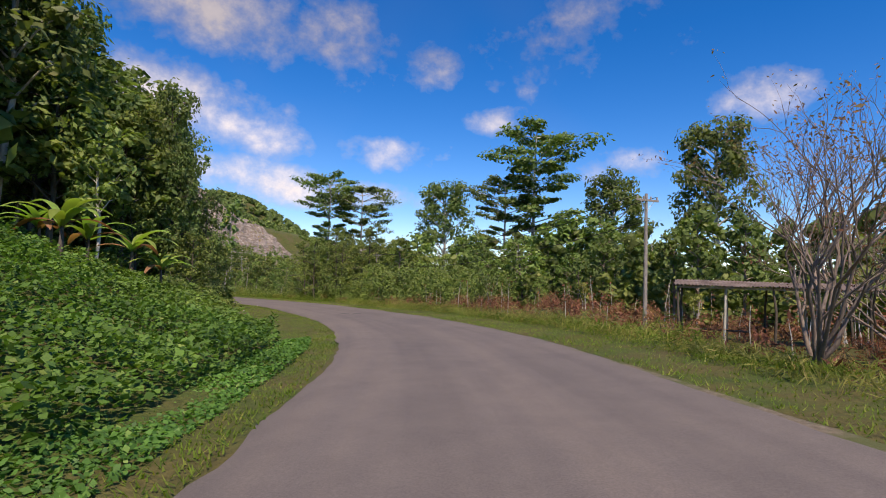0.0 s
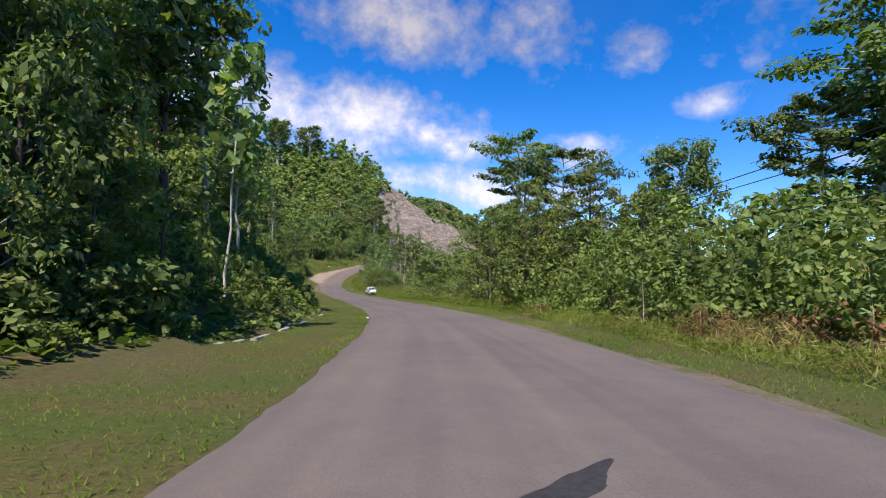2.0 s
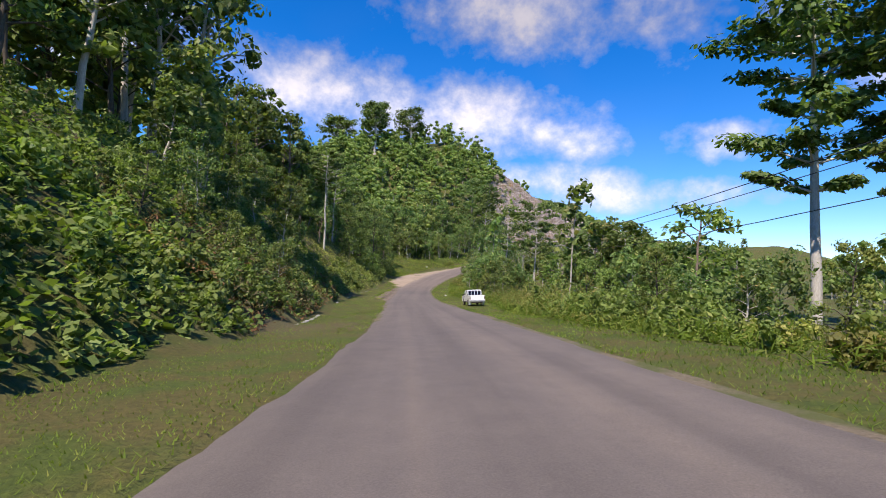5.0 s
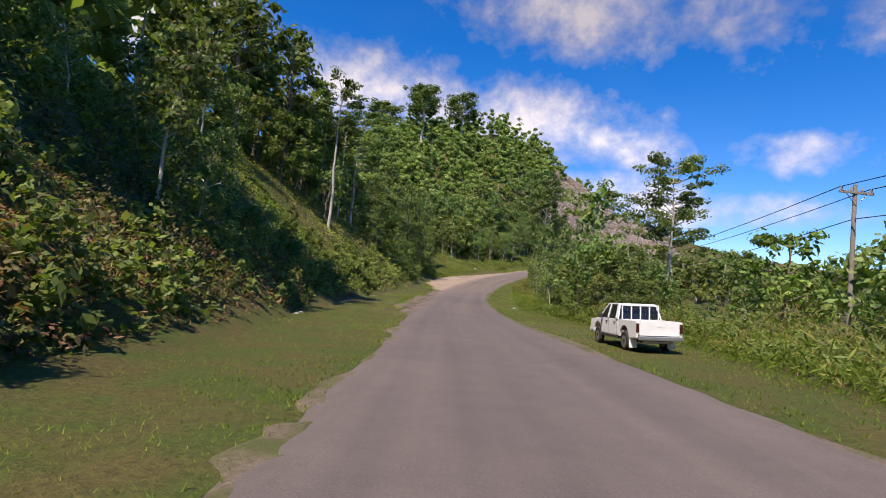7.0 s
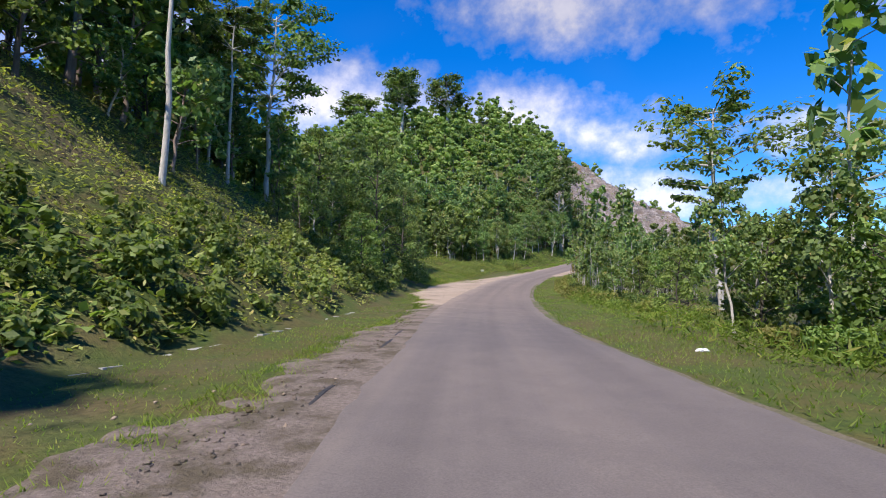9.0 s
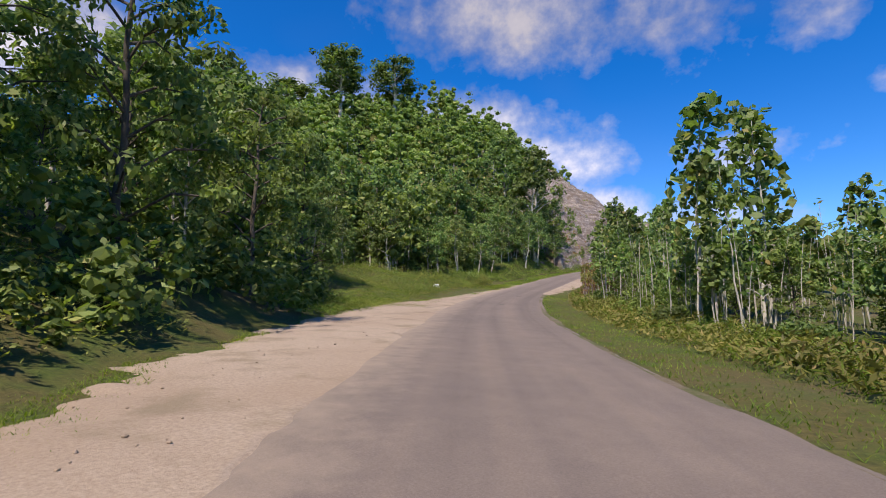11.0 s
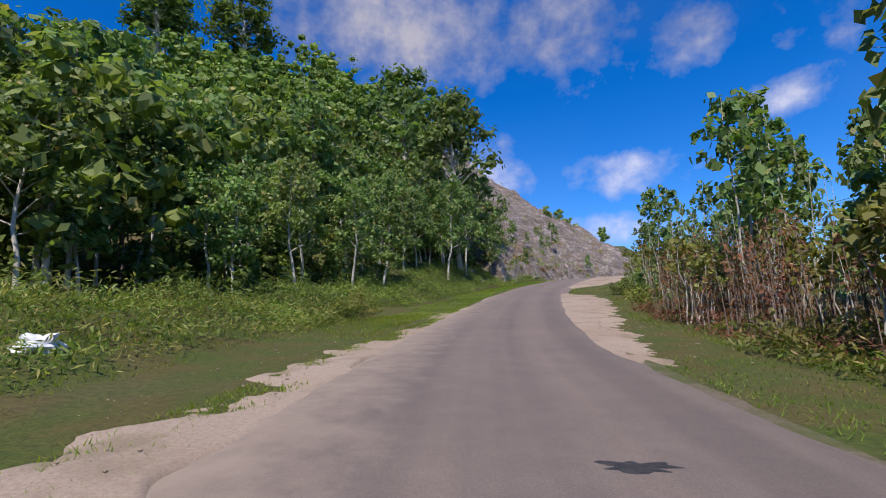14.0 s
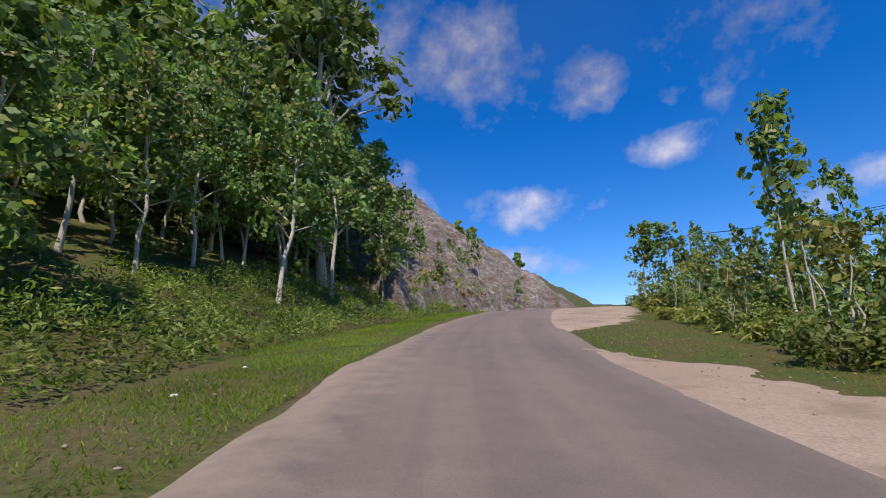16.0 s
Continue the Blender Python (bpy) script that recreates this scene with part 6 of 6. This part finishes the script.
# ---- drain slabs, stains, stones and litter ----
def drains():
    rng = np.random.default_rng(12)
    root = thing("roadside_drain", "broken pale concrete edge of the roadside drain", "drain", "")
    tagged(root, kind="structure")
    for s0, s1 in ((62, 92), (94, 100), (140, 152), (172, 214)):
        s = s0
        while s < s1:
            L = rng.uniform(.4, 1.3)
            if rng.random() < .68:
                x, y = map(float, spot(s + L/2, float(foot_left(s + L/2)) + .12))
                x2, y2 = map(float, spot(s + L/2 + 1, float(foot_left(s + L/2 + 1)) + .12))
                ob = part("slab", bm_mesh("slab", block(-L/2, L/2, -.13, .13, -.3, .0, .03), CONCRETE), root)
                ob.matrix_basis = pose(x, y, float(road_z(s, -7.0)) - .05, rng.normal(0, 5), rng.normal(0, 3), math.degrees(math.atan2(y2 - y, x2 - x)))
            s += L + rng.uniform(.01, .12)


drains()


def near_black(n):
    pos = n.add("ShaderNodeNewGeometry").outputs["Position"]
    a = n.noise(pos, 9, 5, .7)
    finish(n, n.ramp(a, ((.3, (.018, .017, .017)), (.7, (.05, .047, .045)))), .75, bump=a, bump_depth=.01)


NEAR_BLACK = material("near_black", near_black)


def stain(name, label, s, o, along_, across, seed, mat=None, lift=.035, turn=0.0):
    """An irregular flat patch on the road."""
    n = 44
    a = np.linspace(0, 2*np.pi, n, endpoint=False)
    r = .55 + .9*np.abs(wobble(np.cos(a)*2.3 + seed, np.sin(a)*2.3, .8, seed) - .1)
    u, w_ = np.cos(a)*r*along_, np.sin(a)*r*across
    c, d = math.cos(turn), math.sin(turn)
    ss, oo = s + u*c - w_*d, o + u*d + w_*c
    rows = []
    for k in (1.0, .66, .33, .02):
        q, p = s + (ss - s)*k, o + (oo - o)*k
        x, y = spot(q, p)
        rows.append(np.stack([x, y, road_z(q, p) + lift - (.012 if k == 1.0 else 0)], 1))
    v = np.concatenate(rows)
    i, j = np.meshgrid(np.arange(3), np.arange(n), indexing="ij")
    f = np.stack([(i*n + j).ravel(), (i*n + (j + 1) % n).ravel(), ((i + 1)*n + (j + 1) % n).ravel(), ((i + 1)*n + j).ravel()], 1)
    tagged(new(name, mesh_from(name, v, f, mat or NEAR_BLACK, True)), label, "stain", kind="structure")


# flat near-black marks on the asphalt, the first three close together round 49 m
stain("tar_patch", "dark smear on the asphalt", 50.0, .9, .3, 1.15, 3, turn=-.9, lift=.042)
stain("tar_patch", "dark smear on the asphalt", 48.9, 1.9, .22, .5, 5, turn=.6, lift=.042)
stain("tar_patch", "dark spot on the asphalt", 48.2, 1.5, .2, .16, 8, lift=.042)
stain("tar_patch", "dark patched hole in the asphalt", 282.2, 1.9, .15, .38, 11)
stain("tar_patch", "faint dark seam across the asphalt", 288.0, 1.7, .25, .5, 17)
stain("tar_patch", "faint dark patch in the asphalt", 271.0, 1.2, .5, .3, 14)
for k, (s, o, a, b) in enumerate(((192.5, -2.3, 1.0, .06), (199.5, -2.35, 1.2, .06), (202.6, -2.45, 1.0, .06))):
    stain("broken_edge", "dark broken asphalt along the washed-out edge", s, o, a, b, 20 + k, lift=.03)


def crumpled(name, label, category, x, y, size, mat, seed):
    bm = bmesh.new()
    bmesh.ops.create_icosphere(bm, subdivisions=3, radius=1)
    for q in bm.verts:
        k = 1 + .5*noise.noise(q.co*1.7 + Vector((seed, 0, 0))) + .2*noise.noise(q.co*5)
        q.co = Vector((q.co.x*size[0], q.co.y*size[1], max(q.co.z, -.5)*size[2]))*k
    ob = new(name, bm_mesh(name, bm, mat, False))
    ob.matrix_basis = pose(x, y, tz(x, y) + size[2]*.4, 0, 0, seed*40)
    tagged(ob, label, category)


CLOTH = plain("white_sack", (0.75, 0.75, 0.74), .7, 0, .3, .2)
x, y = -148.2, 251.8
crumpled("sack", "crumpled white plastic sack lying in the grass", "sack", x, y, (.5, .38, .34), CLOTH, 2)
for k, (s, o, q) in enumerate(((199, 6.8, .13), (288, 8.6, .12), (330, -5.2, .07), (334, -5.6, .06))):
    x, y = map(float, spot(s, o))
    crumpled("litter", "small scrap of pale litter on the verge", "litter", x, y, (q*1.3, q, q*.5), CLOTH, 5 + k)


crumpled("litter", "thin pale strip of litter on the verge", "litter", -28.3, 79.3, (.34, .1, .03), CLOTH, 12)


def stones(name, label, n, s0, s1, o_lo, o_hi, lo, hi, seed, mat):
    """Loose stones, one thing."""
    rng = np.random.default_rng(seed)
    bm = bmesh.new()
    bmesh.ops.create_icosphere(bm, subdivisions=1, radius=1)
    base = np.array([q.co[:] for q in bm.verts])
    tri = np.array([[q.index for q in f.verts] for f in bm.faces])
    bm.free()
    s = rng.uniform(s0, s1, n)
    a, b = o_lo(s), o_hi(s)
    x, y = spot(s, a + (b - a)*rng.random(n))
    size = lo + (hi - lo)*rng.random(n)**3
    v = base[None]*(1 + .3*rng.standard_normal((n, len(base), 1)))*size[:, None, None]*np.array((1, 1, .6))
    v = v + np.stack([x, y, terrain(x, y) + .085 + size*.2], 1)[:, None, :]
    f = tri[None] + (np.arange(n)*len(base))[:, None, None]
    tagged(new(name, mesh_from(name, v.reshape(-1, 3), f.reshape(-1, 3), mat)), label, "stones", kind="stuff")


stones("loose_stones", "loose pale stones on the dirt shoulder", 700, 186, 340, lambda s: edge_left(s) - 3.5, lambda s: edge_left(s) - .1, .012, .045, 41, GRAVEL)
stones("loose_stones", "loose pale stones on the gravel pull-off", 1200, 296, 388, lambda s: edge_right(s) + .1, lambda s: edge_right(s) + 4.5, .012, .05, 42, GRAVEL)
stones("asphalt_crumbs", "dark broken asphalt crumbs along the washed-out edge", 800, 184, 210, lambda s: edge_left(s) - 1.3 + .8*wobble(s, 0*s, 3, 71), lambda s: edge_left(s) - .1, .012, .05, 44, RUBBLE)
stones("fallen_rocks", "grey rocks at the foot of the slope", 500, 352, 420, lambda s: foot_left(s) - 26, lambda s: foot_left(s) - .5, .1, .9, 43, ROCK)
